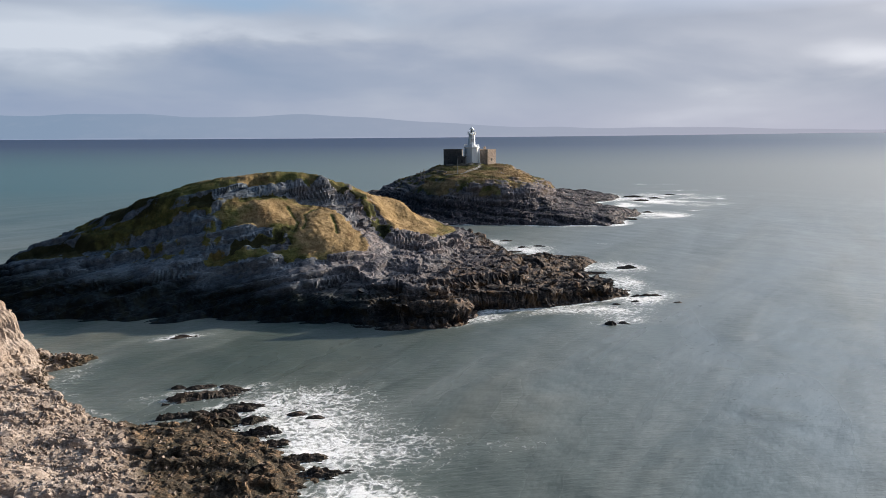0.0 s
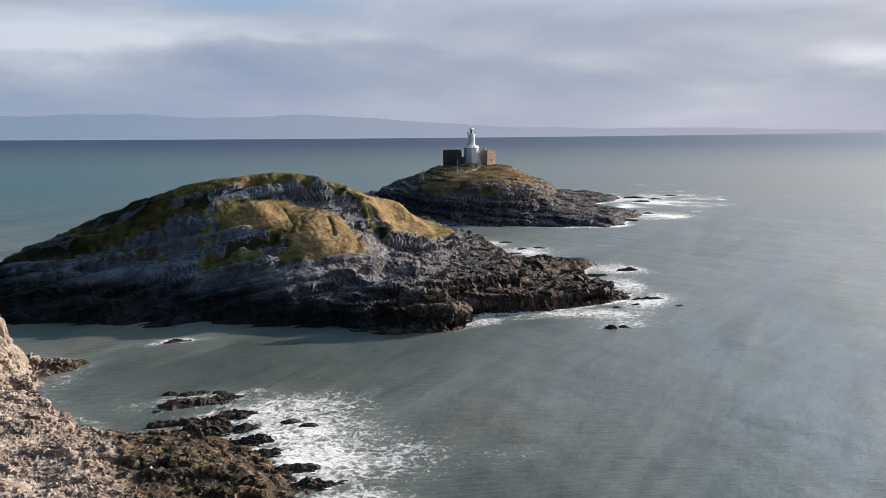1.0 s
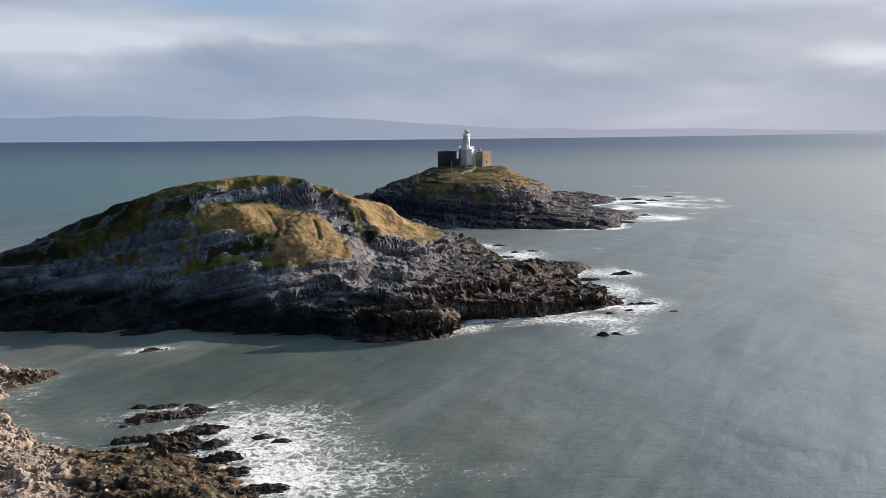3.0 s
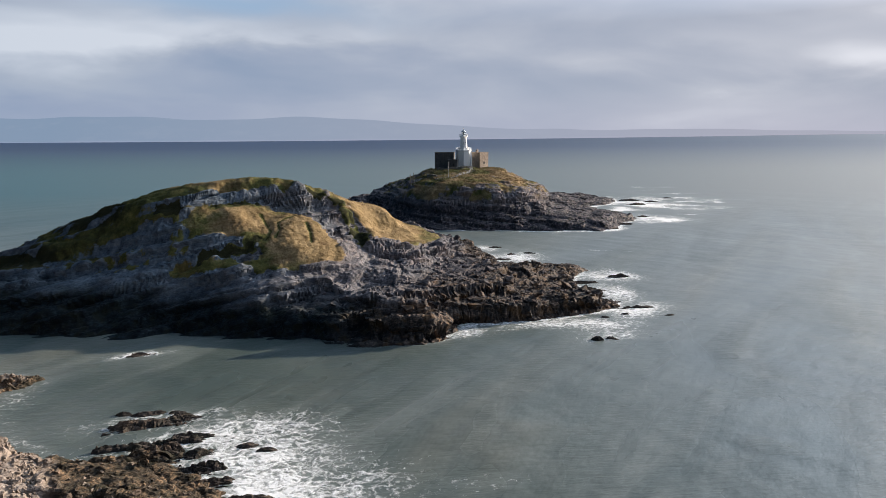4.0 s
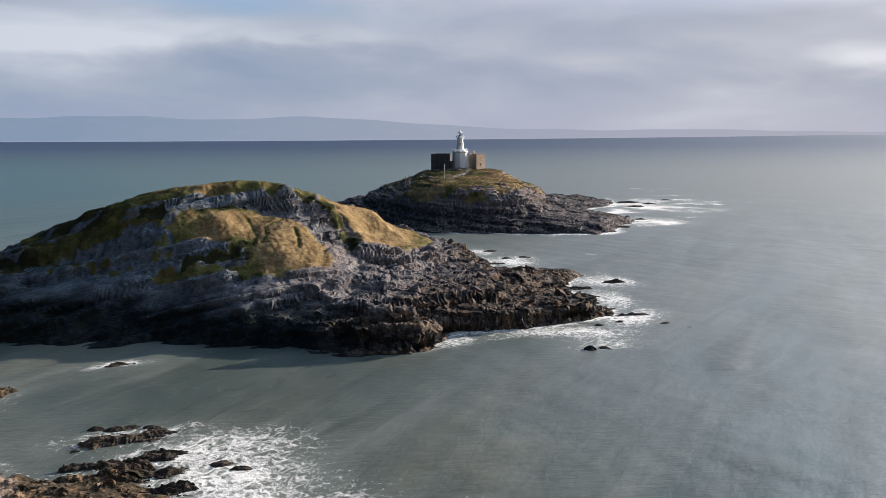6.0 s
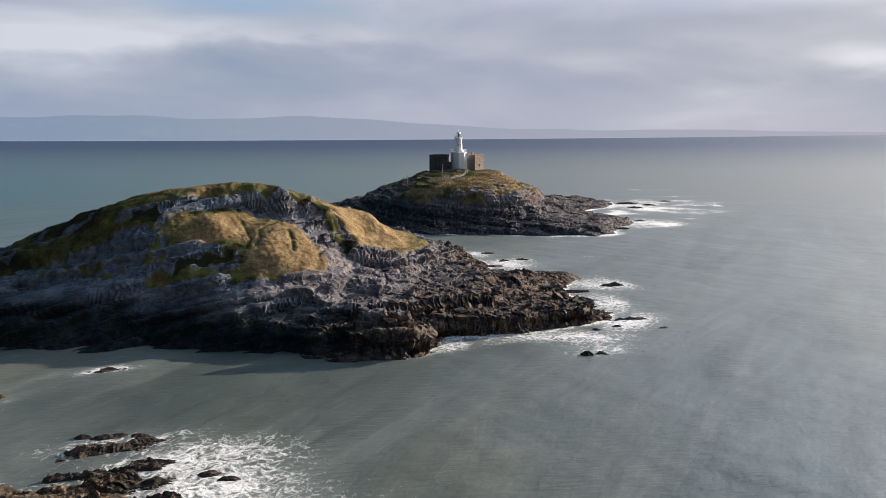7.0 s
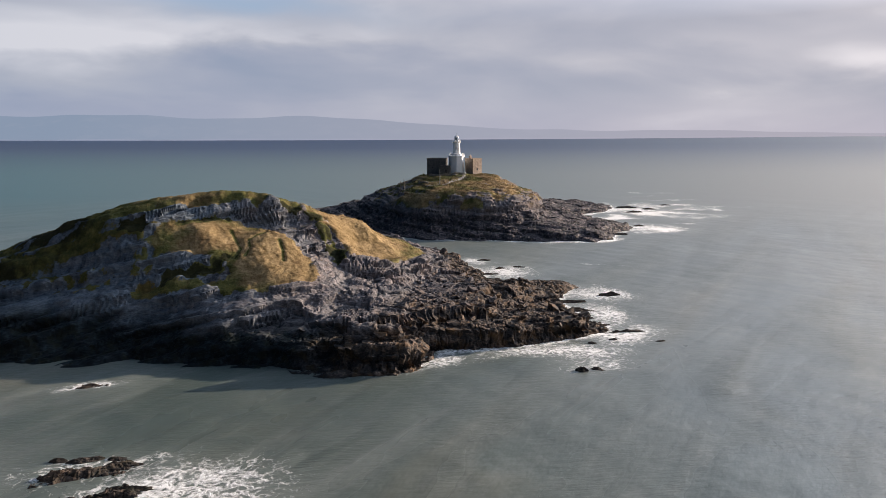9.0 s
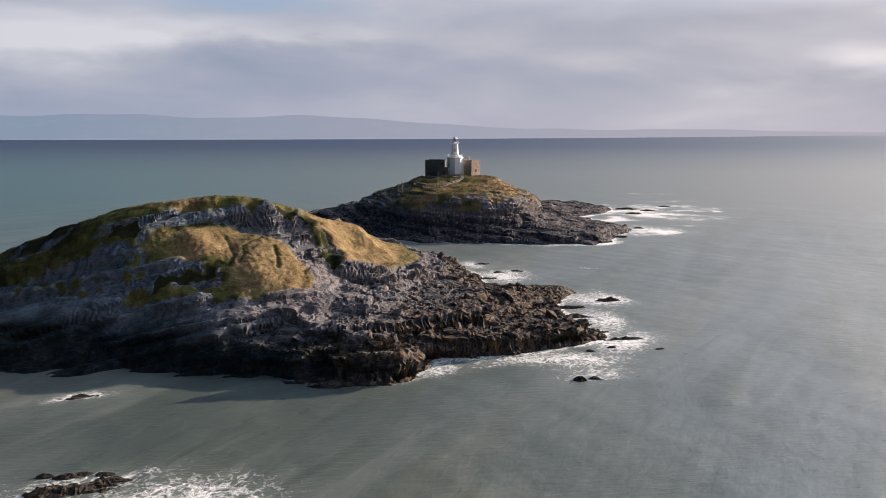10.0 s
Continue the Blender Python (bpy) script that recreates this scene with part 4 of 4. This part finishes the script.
def coast(name, y0, y1, profile, mat, base, label):
    xs = np.linspace(-5200, 5200, 420)
    rows = np.linspace(0, 1, 9)
    X = np.repeat(xs[None, :], 9, 0)
    Y = y0 + (y1 - y0) * np.repeat(rows[:, None], 420, 1) + 0 * X
    H = np.array([profile(x) for x in xs])[None, :]
    B = np.array([base(x) for x in xs])[None, :]
    Z = B - 8 + (H - B + 8) * np.sin(np.minimum(rows * 1.15, 1) * math.pi / 2)[:, None] ** 0.7
    ob = grid_mesh(name, X, Y, Z, np.ones(X.shape, bool), mat, {})
    return tagged(ob, label, "hills", kind="structure")


def sea_edge(x):
    """Height of the sea sheet at its far edge."""
    return 4 + 28 * min(max((x + 2800) / 5400, 0), 1) ** 2.2


def hills_profile(x):
    a = 172 - 16 * math.exp(-((x + 1500) / 380) ** 2) + 6 * math.sin(x / 210) + 3 * math.sin(x / 83 + 1)
    fall = 1 / (1 + math.exp((x + 130) / 330))
    low = 66 + 7 * math.exp(-((x - 800) / 160) ** 2) + 9 * math.exp(-((x - 1700) / 420) ** 2) - 14 / (1 + math.exp(-(x - 2500) / 250)) + 1.5 * math.sin(x / 97)
    return low + (a - low) * fall


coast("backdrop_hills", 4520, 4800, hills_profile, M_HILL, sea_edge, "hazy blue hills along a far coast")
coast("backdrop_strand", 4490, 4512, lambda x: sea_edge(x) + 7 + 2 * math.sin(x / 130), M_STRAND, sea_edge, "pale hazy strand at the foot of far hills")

# ---- the sea ----
# foam: centre, half lengths, turn, strength
FOAM_REEF = [
    (-21, 68, 9, 8, 20, 0.87), (-17, 61, 7, 7, 0, 0.94), (-36, 77.5, 10, 3.0, 20, 0.69), (-26, 73.5, 10, 5, 20, 0.85), (-10, 61, 8, 6, 10, 0.65),
    (2, 61, 9, 2, 12, 0.4), (-43, 75, 6, 2, 30, 0.45), (-57, 85, 4, 5, 60, 0.47), (-12, 50, 5, 6, 70, 0.95), (-16, 66, 9, 6, 15, 0.62),
    (-20, 74, 8, 3, 15, 0.7), (-47, 70, 7, 1.2, -35, 0.5),
]
FOAM_SHELF = [
    (3, 115.5, 6, 3, 35, 0.8), (22, 120.5, 13, 3.6, 15, 0.85), (30, 113.5, 8, 3, 15, 0.7), (30, 119.5, 9, 4, 18, 0.8), (38, 130, 7, 5, 20, 0.95), (37, 145, 4.5, 10, 0, 0.85),
    (41, 165, 7, 7, 10, 0.85), (21, 190, 8, 9, -40, 0.95), (13, 206, 6, 6, -50, 0.85), (-49, 103, 5, 1.8, 20, 0.95), (24, 206, 6, 2, 0, 0.4),
    (44, 203, 3, 1.2, 0, 0.8), (53, 202, 2, 0.8, 10, 0.7),
]
FOAM_FAR = [
    (54, 246.5, 15, 4.5, 5, 1.0), (18, 250, 13, 2.0, -8, 0.85), (86, 281, 13, 13, 10, 1.05), (74, 312, 14, 9, 20, 1.1), (102, 342, 20, 20, 10, 0.95),
    (112, 372, 22, 8, 0, 0.75), (135, 354, 9, 4.5, -4, 0.95),
]
FOAM_OUTER = [
    (109, 297, 7, 3.0, -8, 0.85), (139, 404, 16, 4, 0, 0.55), (136, 452, 14, 5, 0, 0.6), (124, 425, 12, 4, 20, 0.5), (80, 378, 28, 6, -5, 0.6),
    (114, 325, 16, 14, 20, 0.7), (138, 360, 18, 6, 0, 0.55), (126, 318, 14, 6, 35, 0.55),
]


def spread(lo, hi, step, first, last, grow=1.07):
    mid = list(np.arange(lo, hi, step))
    a, s = lo, step
    left = []
    while a > first:
        s *= grow
        a -= s
        left.append(a)
    b, s = mid[-1], step
    right = []
    while b < last:
        s *= grow
        b += s
        right.append(min(b, last))
    return np.array(left[::-1] + mid + right)


def build_sea():
    X, Y = np.meshgrid(spread(-130, 135, 0.9, -6500, 6500), spread(30, 385, 0.9, -2500, 4490))
    d = np.hypot(X, Y)
    edge = 4 + 28 * np.clip((X * 4490 / np.maximum(Y, 400) + 2800) / 5400, 0, 1) ** 2.2
    Z = edge * np.clip((Y - 900) / 3590, 0, 1) ** 2
    near = 1 - smooth(d, 300, 700)
    c, s = math.cos(radians(-40)), math.sin(radians(-40))
    u, v = X * c - Y * s, X * s + Y * c
    Z = Z + near * (0.16 * fbm(u / 22, v / 60, 0 * X, 3) + 0.06 * fbm(u / 4, v / 9, 0 * X + 4, 2))
    foam = np.zeros(X.shape)
    torn = np.clip(Y / 40 - 1, 0.5, 8)
    tx, ty = 1.6 * fbm(X / 16, Y / 24, 0 * X + 2, 3), 1.3 * fbm(X / 13, Y / 19, 0 * X + 9, 3)
    for cx, cy, rx, ry, rot, k in FOAM_REEF + FOAM_SHELF + FOAM_FAR + FOAM_OUTER:
        foam = np.maximum(foam, k * blob(X + torn * tx, Y + torn * ty, cx, cy, rx * 1.15, ry * 1.15, rot) ** 0.8)
    for poly, lo, base in ((MID[0][1], -12, 0.12), (FAR[0][1], -8, 0.40), (NEAR[0][1], -18, 0.42)):
        dist = np.abs(signed_distance(X, Y, poly))
        side = base + (0.85 - base) * smooth(X, lo - 15, lo + 25)
        foam = np.maximum(foam, np.where(d < 500, np.exp(-(dist / 2.2) ** 2) * side, 0))
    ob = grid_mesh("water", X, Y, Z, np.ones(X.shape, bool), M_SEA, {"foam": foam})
    tagged(ob, "grey-green silty sea with wind streaks and white foam", "sea", kind="structure")


build_sea()

# ---- rocks standing in the sea ----
ROCK_NO = [0]


def sea_rock(x, y, length, width, height, turn, mat=M_REEF, name="sea_rock", label="low dark wet rock awash in white foam", group="rocks in the sea"):
    ROCK_NO[0] += 1
    ob = ledge_mesh(name, length, width, height, ROCK_NO[0], mat, 0.14 if length < 9 else 0.2)
    ob.matrix_world = pose(x, y, 0.05, 0, 0, turn)
    return tagged(ob, label, "rock", group)


SHELF_ROCKS = [
    (32.0, 148.0, 6.8, 1.6, 0.8, 6), (33.0, 136.7, 7.6, 1.8, 0.9, 8), (39.1, 132.4, 5.3, 1.2, 0.6, 6), (25.9, 110.4, 2.5, 2.2, 1.0, 10), (28.6, 111.2, 2.5, 1.4, 0.5, 8),
    (42.8, 162.5, 4.5, 2.0, 0.8, 4), (32.8, 155.9, 6.3, 1.6, 0.7, 6), (31.9, 142.1, 5.7, 1.3, 0.6, 8), (35.2, 127.0, 2.0, 1.0, 0.5, 0), (30.7, 124.9, 2.2, 0.9, 0.4, 5),
    (43.5, 126.0, 2.5, 0.8, 0.3, 8), (19.8, 194.4, 4.4, 1.8, 0.8, 5), (16.2, 186.6, 4.5, 1.6, 0.7, 10), (25.0, 196.9, 3.3, 1.2, 0.5, 0), (16.1, 207.4, 3.9, 1.6, 0.7, 10),
]
OUTER_ROCKS = [
    (-49.0, 102.6, 4.4, 1.3, 0.7, 20), (-46.6, 103.2, 1.2, 0.7, 0.35, 20), (45, 250.5, 16, 5, 1.6, 2), (60, 249, 12, 3.0, 1.2, 6), (70, 262, 9, 2.5, 1.0, 12),
    (84, 286, 8, 2.4, 1.0, 8), (96, 338, 10, 3, 1.2, 5), (108, 352, 8, 2.4, 1.0, 0), (98, 360, 14, 3, 1.2, 0), (74, 300, 10, 2.5, 1.0, 10),
    (122, 372, 8, 2.0, 0.8, 0),
]
for row in SHELF_ROCKS + OUTER_ROCKS:
    sea_rock(row[0], row[1], row[2] * (1.4 if 3 < row[2] < 8 else 1.0), *row[3:])

for row in [  # the long ledges off the headland
    (-36.8, 75.8, 12.0, 3.0, 1.3, 24), (-32.6, 78.0, 5.0, 1.8, 0.9, 20), (-40.4, 79.2, 3.0, 1.2, 0.7, 10), (-37.4, 79.4, 3.6, 1.1, 0.6, 15), (-34.0, 79.9, 2.6, 1.0, 0.5, 15),
    (-30.4, 72.2, 8.0, 2.6, 1.3, 20), (-26.2, 64.6, 8.0, 2.6, 1.3, 12), (-18.6, 58.6, 6.0, 2.0, 1.0, 15), (-16.6, 55.3, 6.0, 2.4, 1.1, 12), (-22.4, 70.6, 3.2, 1.0, 0.5, 15),
    (-20.0, 69.6, 2.2, 0.8, 0.4, 5), (-24.2, 61.8, 6.0, 2.2, 1.0, 15), (-31.5, 67.5, 7.0, 5.0, 2.3, 20), (-21.5, 56.8, 6.0, 3.4, 1.5, 20), (-35.5, 69.8, 9.0, 2.6, 1.2, 18), (-27.5, 68.2, 6.0, 2.2, 1.0, 18),
]:
    sea_rock(*row[:4], row[4] * 0.78, row[5], name="rock_ledge", label="long brown weedy rock ledge awash in white foam", group="ledges off the headland")

# ---- the lighthouse and its fort ----
LX, LY, LZ = 9.4, 322.0, 18.9


def window_part(parent, x, y, z, w, h, turn):
    ob = part("window", box_bm(-w / 2, w / 2, -0.06, 0.10, -h / 2, h / 2, 0.02), M_VOID, parent)
    ob.matrix_local = pose(x, y, z, 0, 0, turn)
    part("frame", box_bm(-w / 2 - 0.12, w / 2 + 0.12, -0.10, 0.0, -h / 2 - 0.18, -h / 2 - 0.02, 0.02), M_CONCRETE, ob)
    return ob


def lighthouse():
    top = tagged(new("lighthouse"), "white two-stage octagonal lighthouse tower with a gallery and lantern", "lighthouse")
    t8 = math.pi / 8
    part("lower_stage", prism_bm(8, [(3.75, 0), (3.70, 0.5), (3.45, 8.2), (3.45, 8.4)], t8), M_WHITE, top)
    part("lower_cornice", prism_bm(8, [(3.45, 8.4), (3.85, 8.65), (3.85, 9.0), (3.5, 9.1)], t8), M_WHITE, top)
    rail = new("gallery_rail", prism_mesh_rail(3.6, 9.1, 1.05))
    rail.parent = top
    part("upper_stage", prism_bm(8, [(2.45, 9.1), (2.45, 9.9), (1.75, 10.1), (1.42, 14.6), (1.42, 14.8)], t8), M_WHITE, top)
    part("upper_cornice", prism_bm(8, [(1.42, 14.8), (2.0, 15.05), (2.0, 15.25), (1.5, 15.3)], t8), M_WHITE, top)
    rail = new("gallery_rail", prism_mesh_rail(1.88, 15.3, 0.95))
    rail.parent = top
    lantern = part("lantern", prism_bm(8, [(1.05, 15.3), (1.05, 16.0)], t8), M_WHITE, top)
    part("glazing", prism_bm(8, [(0.98, 16.0), (0.98, 17.3)], t8), M_GLASS, lantern, "clear lantern glazing")
    part("lamp", prism_bm(12, [(0.1, 16.0), (0.35, 16.3), (0.35, 17.0), (0.1, 17.25)]), M_METAL, lantern)
    part("dome", prism_bm(8, [(1.2, 17.3), (1.05, 17.6), (0.6, 18.0), (0.12, 18.25), (0.05, 18.5), (0.04, 19.4)], t8), M_WHITE, lantern)
    for ang in (-112.5, -67.5):
        a = radians(ang)
        for z, r in ((3.2, 3.62), (6.2, 3.5), (12.2, 1.60)):
            r2 = r * math.cos(t8)
            window_part(top, r2 * math.cos(a), r2 * math.sin(a), z, 0.55, 1.0, ang + 90)
    top.matrix_world = pose(LX, LY, LZ, 0, 0, 22.5)
    return top


def prism_mesh_rail(radius, z, height):
    """An octagonal railing: posts and two rails."""
    bm = bmesh.new()
    pts = [Vector((radius * math.cos(math.pi / 8 + i * math.pi / 4), radius * math.sin(math.pi / 8 + i * math.pi / 4), 0)) for i in range(8)]
    for a, b in zip(pts, pts[1:] + pts[:1]):
        for k in range(3):
            p = a.lerp(b, k / 3)
            box_bm(p.x - 0.035, p.x + 0.035, p.y - 0.035, p.y + 0.035, z, z + height, 0, bm)
        for h in (0.5, 1.0):
            m = (a + b) / 2
            ang = math.atan2(b.y - a.y, b.x - a.x)
            bmesh.ops.create_cube(bm, size=1.0, matrix=Matrix.Translation((m.x, m.y, z + height * h)) @ Matrix.Rotation(ang, 4, "Z") @ Matrix.Diagonal(((b - a).length, 0.06, 0.06, 1)))
    me = bpy.data.meshes.new("gallery_rail")
    bm.to_mesh(me)
    bm.free()
    me.materials.append(M_WHITE)
    return me


def roofless_bm(w, d, h, t=0.7):
    """Four thick walls with a coping, open above."""
    bm = bmesh.new()
    box_bm(-w / 2, w / 2, -d / 2, -d / 2 + t, -2.5, h, 0, bm)
    box_bm(-w / 2, w / 2, d / 2 - t, d / 2, -2.5, h, 0, bm)
    box_bm(-w / 2, -w / 2 + t, -d / 2 + t, d / 2 - t, -2.5, h, 0, bm)
    box_bm(w / 2 - t, w / 2, -d / 2 + t, d / 2 - t, -2.5, h, 0, bm)
    return bm


def fort_block(name, x, y, turn, w, d, h, mat, label, windows=()):
    top = tagged(new(name), label, "fort")
    part("wall", roofless_bm(w, d, h), mat, top)
    part("roof", box_bm(-w / 2 + 0.7, w / 2 - 0.7, -d / 2 + 0.7, d / 2 - 0.7, h - 1.2, h - 0.9), M_CONCRETE, top)
    cap = roofless_bm(w + 0.3, d + 0.3, 0.28, 0.95)
    for v in cap.verts:
        v.co.z = h + (0.28 if v.co.z > 0 else 0.0)
    part("coping", cap, mat, top)
    for wx, wy, wz, ww, wh, wt in windows:
        window_part(top, wx, wy, wz, ww, wh, wt)
    top.matrix_world = pose(x, y, LZ, 0, 0, turn)
    return top


lighthouse()
fort_block("fort_wing", 0.6, 323.0, -8, 8.4, 8.0, 7.7, M_STONE_DARK, "square grey stone fort wing beside the lighthouse",
           [(-1.6, -4.0, 3.6, 0.5, 0.8, 0)])
fort_block("fort_annex", 4.4, 317.6, -8, 4.2, 3.6, 4.4, M_STONE_DARK, "low grey stone annex below the fort wing", [(0.4, -1.8, 2.2, 0.8, 1.4, 0)])
block = fort_block("fort_wing", 17.2, 323.0, 42, 5.6, 5.4, 7.6, M_STONE, "square brown stone fort wing lit by the sun",
                   [(0.0, -2.7, 3.0, 0.9, 1.1, 0), (2.8, 0.0, 3.2, 0.9, 1.1, 90)])
chim = part("chimney", box_bm(-0.5, 0.5, -0.5, 0.5, 7.0, 9.0, 0.05), M_STONE, block)
chim.matrix_local = pose(-1.0, 1.0, 0)
part("pot", prism_bm(10, [(0.22, 9.0), (0.18, 9.5)]), M_STONE, chim)


def pole(name, x, y, height, r, mat, label, arm=0.0):
    z = ground_at("far", x, y) - 0.5
    top = tagged(new(name), label, "pole", "poles on the lighthouse island")
    part("shaft", prism_bm(10, [(r, 0), (r * 0.8, height + 0.5)]), mat, top)
    part("cap", prism_bm(10, [(r * 1.3, height + 0.5), (r * 1.3, height + 0.6), (0.02, height + 0.75)]), mat, top)
    if arm:
        part("cross_arm", box_bm(-arm / 2, arm / 2, -0.06, 0.06, height - 0.3, height - 0.15, 0.01), mat, top)
    top.matrix_world = pose(x, y, z)
    return top


pole("pole", -14.0, 285.0, 5.0, 0.16, M_WOOD, "tall weathered timber pole standing in rough grass")
pole("pole", -12.6, 285.5, 4.8, 0.16, M_WOOD, "tall weathered timber pole standing in rough grass")
pole("pole", 2.0, 288.0, 6.5, 0.12, M_METAL, "slim grey mast beside the path")


def ribbon_bm(points, half, thick):
    """A strip of slabs laid along points of the ground."""
    bm = bmesh.new()
    rows = []
    for i, p in enumerate(points):
        a, b = points[max(i - 1, 0)], points[min(i + 1, len(points) - 1)]
        d = Vector((b[0] - a[0], b[1] - a[1], 0)).normalized()
        s = Vector((-d.y, d.x, 0)) * half
        p = Vector(p)
        rows.append([bm.verts.new(p - s), bm.verts.new(p + s), bm.verts.new(p + s - Vector((0, 0, thick))), bm.verts.new(p - s - Vector((0, 0, thick)))])
    for a, b in zip(rows, rows[1:]):
        for i in range(4):
            bm.faces.new((a[i], a[(i + 1) % 4], b[(i + 1) % 4], b[i]))
    bm.faces.new(rows[0])
    bm.faces.new(rows[-1][::-1])
    return bm


def laid(points, lift, count=16):
    """Points along a broken line, set on the ground of the lighthouse island."""
    out = []
    for (ax, ay), (bx, by) in zip(points, points[1:]):
        for k in range(count):
            x, y = ax + (bx - ax) * k / count, ay + (by - ay) * k / count
            out.append((x, y, ground_at("far", x, y) + lift))
    z = np.convolve([p[2] for p in out], np.ones(5) / 5, "same")
    z[:2], z[-2:] = [p[2] for p in out[:2]], [p[2] for p in out[-2:]]
    return [(x, y, float(h)) for (x, y, _), h in zip(out, z)]


def footpath():
    ob = part("footpath", ribbon_bm(laid([(12.5, 315.0), (12.0, 304.0), (9.0, 296.0), (4.0, 288.5), (-4.0, 284.0)], 0.16), 0.55, 0.7), M_CONCRETE)
    tagged(ob, "narrow pale concrete footpath down from the lighthouse", "path")
    rail = tagged(new("handrail"), "low grey steel handrail beside the footpath", "handrail")
    pts = laid([(13.3, 313.0), (12.9, 303.5), (9.7, 295.2), (4.6, 287.6)], 0.0, 4)
    for x, y, z in pts:
        p = part("post", prism_bm(8, [(0.05, -0.4), (0.05, 1.05)]), M_METAL, rail)
        p.matrix_local = pose(x, y, z)
    for h in (0.55, 1.05):
        part("rail", ribbon_bm([(x, y, z + h) for x, y, z in pts], 0.035, 0.07), M_METAL, rail)


def low_wall(points, height, label):
    ob = part("low_wall", ribbon_bm([(x, y, z + height) for x, y, z in laid(points, 0.0, 10)], 0.3, height + 0.6), M_CONCRETE)
    tagged(ob, label, "wall")


footpath()
low_wall([(-3.0, 311.5), (4.0, 309.5), (10.5, 309.0)], 0.9, "low pale concrete wall in front of the fort")
low_wall([(-7.0, 297.0), (-2.5, 293.5)], 0.7, "short broken concrete wall in rough grass")

# ---- boulders and rubble on the shore ----


def boulder_mesh(seed):
    """An angular block: a cube cut by random planes."""
    r = random.Random(seed)
    bm = bmesh.new()
    bmesh.ops.create_cube(bm, size=1.0)
    for _ in range(7):
        no = Vector((r.uniform(-1, 1), r.uniform(-1, 1), r.uniform(-0.6, 1))).normalized()
        bmesh.ops.bisect_plane(bm, geom=bm.verts[:] + bm.edges[:] + bm.faces[:], plane_co=no * r.uniform(0.32, 0.5), plane_no=no, clear_outer=True)
        bmesh.ops.contextual_create(bm, geom=[e for e in bm.edges if e.is_boundary])
    bmesh.ops.recalc_face_normals(bm, faces=bm.faces[:])
    for v in bm.verts:
        v.co += Vector((r.uniform(-0.04, 0.04), r.uniform(-0.04, 0.04), r.uniform(-0.04, 0.04)))
    me = bpy.data.meshes.new("boulder")
    bm.to_mesh(me)
    bm.free()
    return me


def shore_boulders():
    pale = [boulder_mesh(i) for i in range(10)]
    weedy = [boulder_mesh(20 + i) for i in range(8)]
    for me in pale:
        me.materials.append(M_SHORE)
    for me in weedy:
        me.materials.append(M_REEF)
    r = random.Random(5)
    made = 0
    while made < 170:
        x, y = r.uniform(-66, -16), r.uniform(46, 90)
        z = ground_at("headland", x, y)
        if z < 0.35 or z > 9 or r.random() < 0.8 * (x + 0.55 * (y - 66) > -40):
            continue
        low = x + 0.55 * (y - 66) > -42
        s = r.uniform(0.25, 0.5) * (1.9 if r.random() < 0.10 else 1.0)
        ob = new("boulder", r.choice(weedy if low else pale))
        ob.matrix_world = pose(x, y, z + 0.12 * s, r.uniform(-25, 25), r.uniform(-25, 25), r.uniform(0, 360)) @ Matrix.Diagonal((s * r.uniform(0.9, 1.7), s * r.uniform(0.7, 1.1), s * r.uniform(0.5, 0.9), 1))
        tagged(ob, "angular brown weedy boulder on wet rocks" if low else "angular pale limestone boulder on the shore", "boulder", "boulders on the shore")
        made += 1


def rubble():
    """Small broken stone between the boulders, as one mesh."""
    r = np.random.default_rng(3)
    X, Y, Z, x0, y0, s = TERRAIN["headland"]
    box = np.array([(sx, sy, sz) for sx in (-1, 1) for sy in (-1, 1) for sz in (-1, 1)]) * 0.5
    quads = np.array([(0, 1, 3, 2), (4, 6, 7, 5), (0, 4, 5, 1), (2, 3, 7, 6), (0, 2, 6, 4), (1, 5, 7, 3)])
    co, fa = [], []
    while len(co) < 4500:
        x, y = r.uniform(-68, -14), r.uniform(44, 92)
        z = ground_at("headland", x, y)
        if z < 0.5 or z > 10 or r.random() < 0.9 * (x + 0.55 * (y - 66) > -43):
            continue
        q = box * r.uniform(0.12, 0.36) * r.uniform(0.5, 1.4, 3) + r.uniform(-0.05, 0.05, (8, 3))
        rot = np.array(Euler(r.uniform(-0.7, 0.7, 2).tolist() + [r.uniform(0, 6.3)]).to_matrix())
        fa.append(quads + 8 * len(co))
        co.append(q @ rot.T + (x, y, z + 0.03))
    me = bpy.data.meshes.new("rubble")
    me.from_pydata(np.concatenate(co).tolist(), [], np.concatenate(fa).tolist())
    me.materials.append(M_SHORE)
    tagged(new("rubble", me), "loose pale and brown broken stone on the shore", "stones", kind="stuff")


def island_boulders():
    """Fallen blocks on the rock shelf of the middle island."""
    meshes = [boulder_mesh(60 + i) for i in range(10)]
    for me in meshes:
        me.materials.append(M_ISLAND)
    r = random.Random(9)
    made = 0
    while made < 110:
        x, y = r.uniform(-20, 32), r.uniform(110, 168)
        z = ground_at("mid", x, y)
        if z < 0.6 or z > 8.5:
            continue
        s = r.uniform(0.5, 1.5) * (1.6 if r.random() < 0.12 else 1.0)
        ob = new("boulder", r.choice(meshes))
        ob.matrix_world = pose(x, y, z + 0.1 * s, r.uniform(-25, 25), r.uniform(-25, 25), r.uniform(0, 360)) @ Matrix.Diagonal((s * r.uniform(1.0, 1.8), s * r.uniform(0.8, 1.2), s * r.uniform(0.5, 0.9), 1))
        tagged(ob, "angular dark limestone boulder on the island's rock shelf", "boulder", "boulders on the island")
        made += 1


shore_boulders()
island_boulders()
rubble()
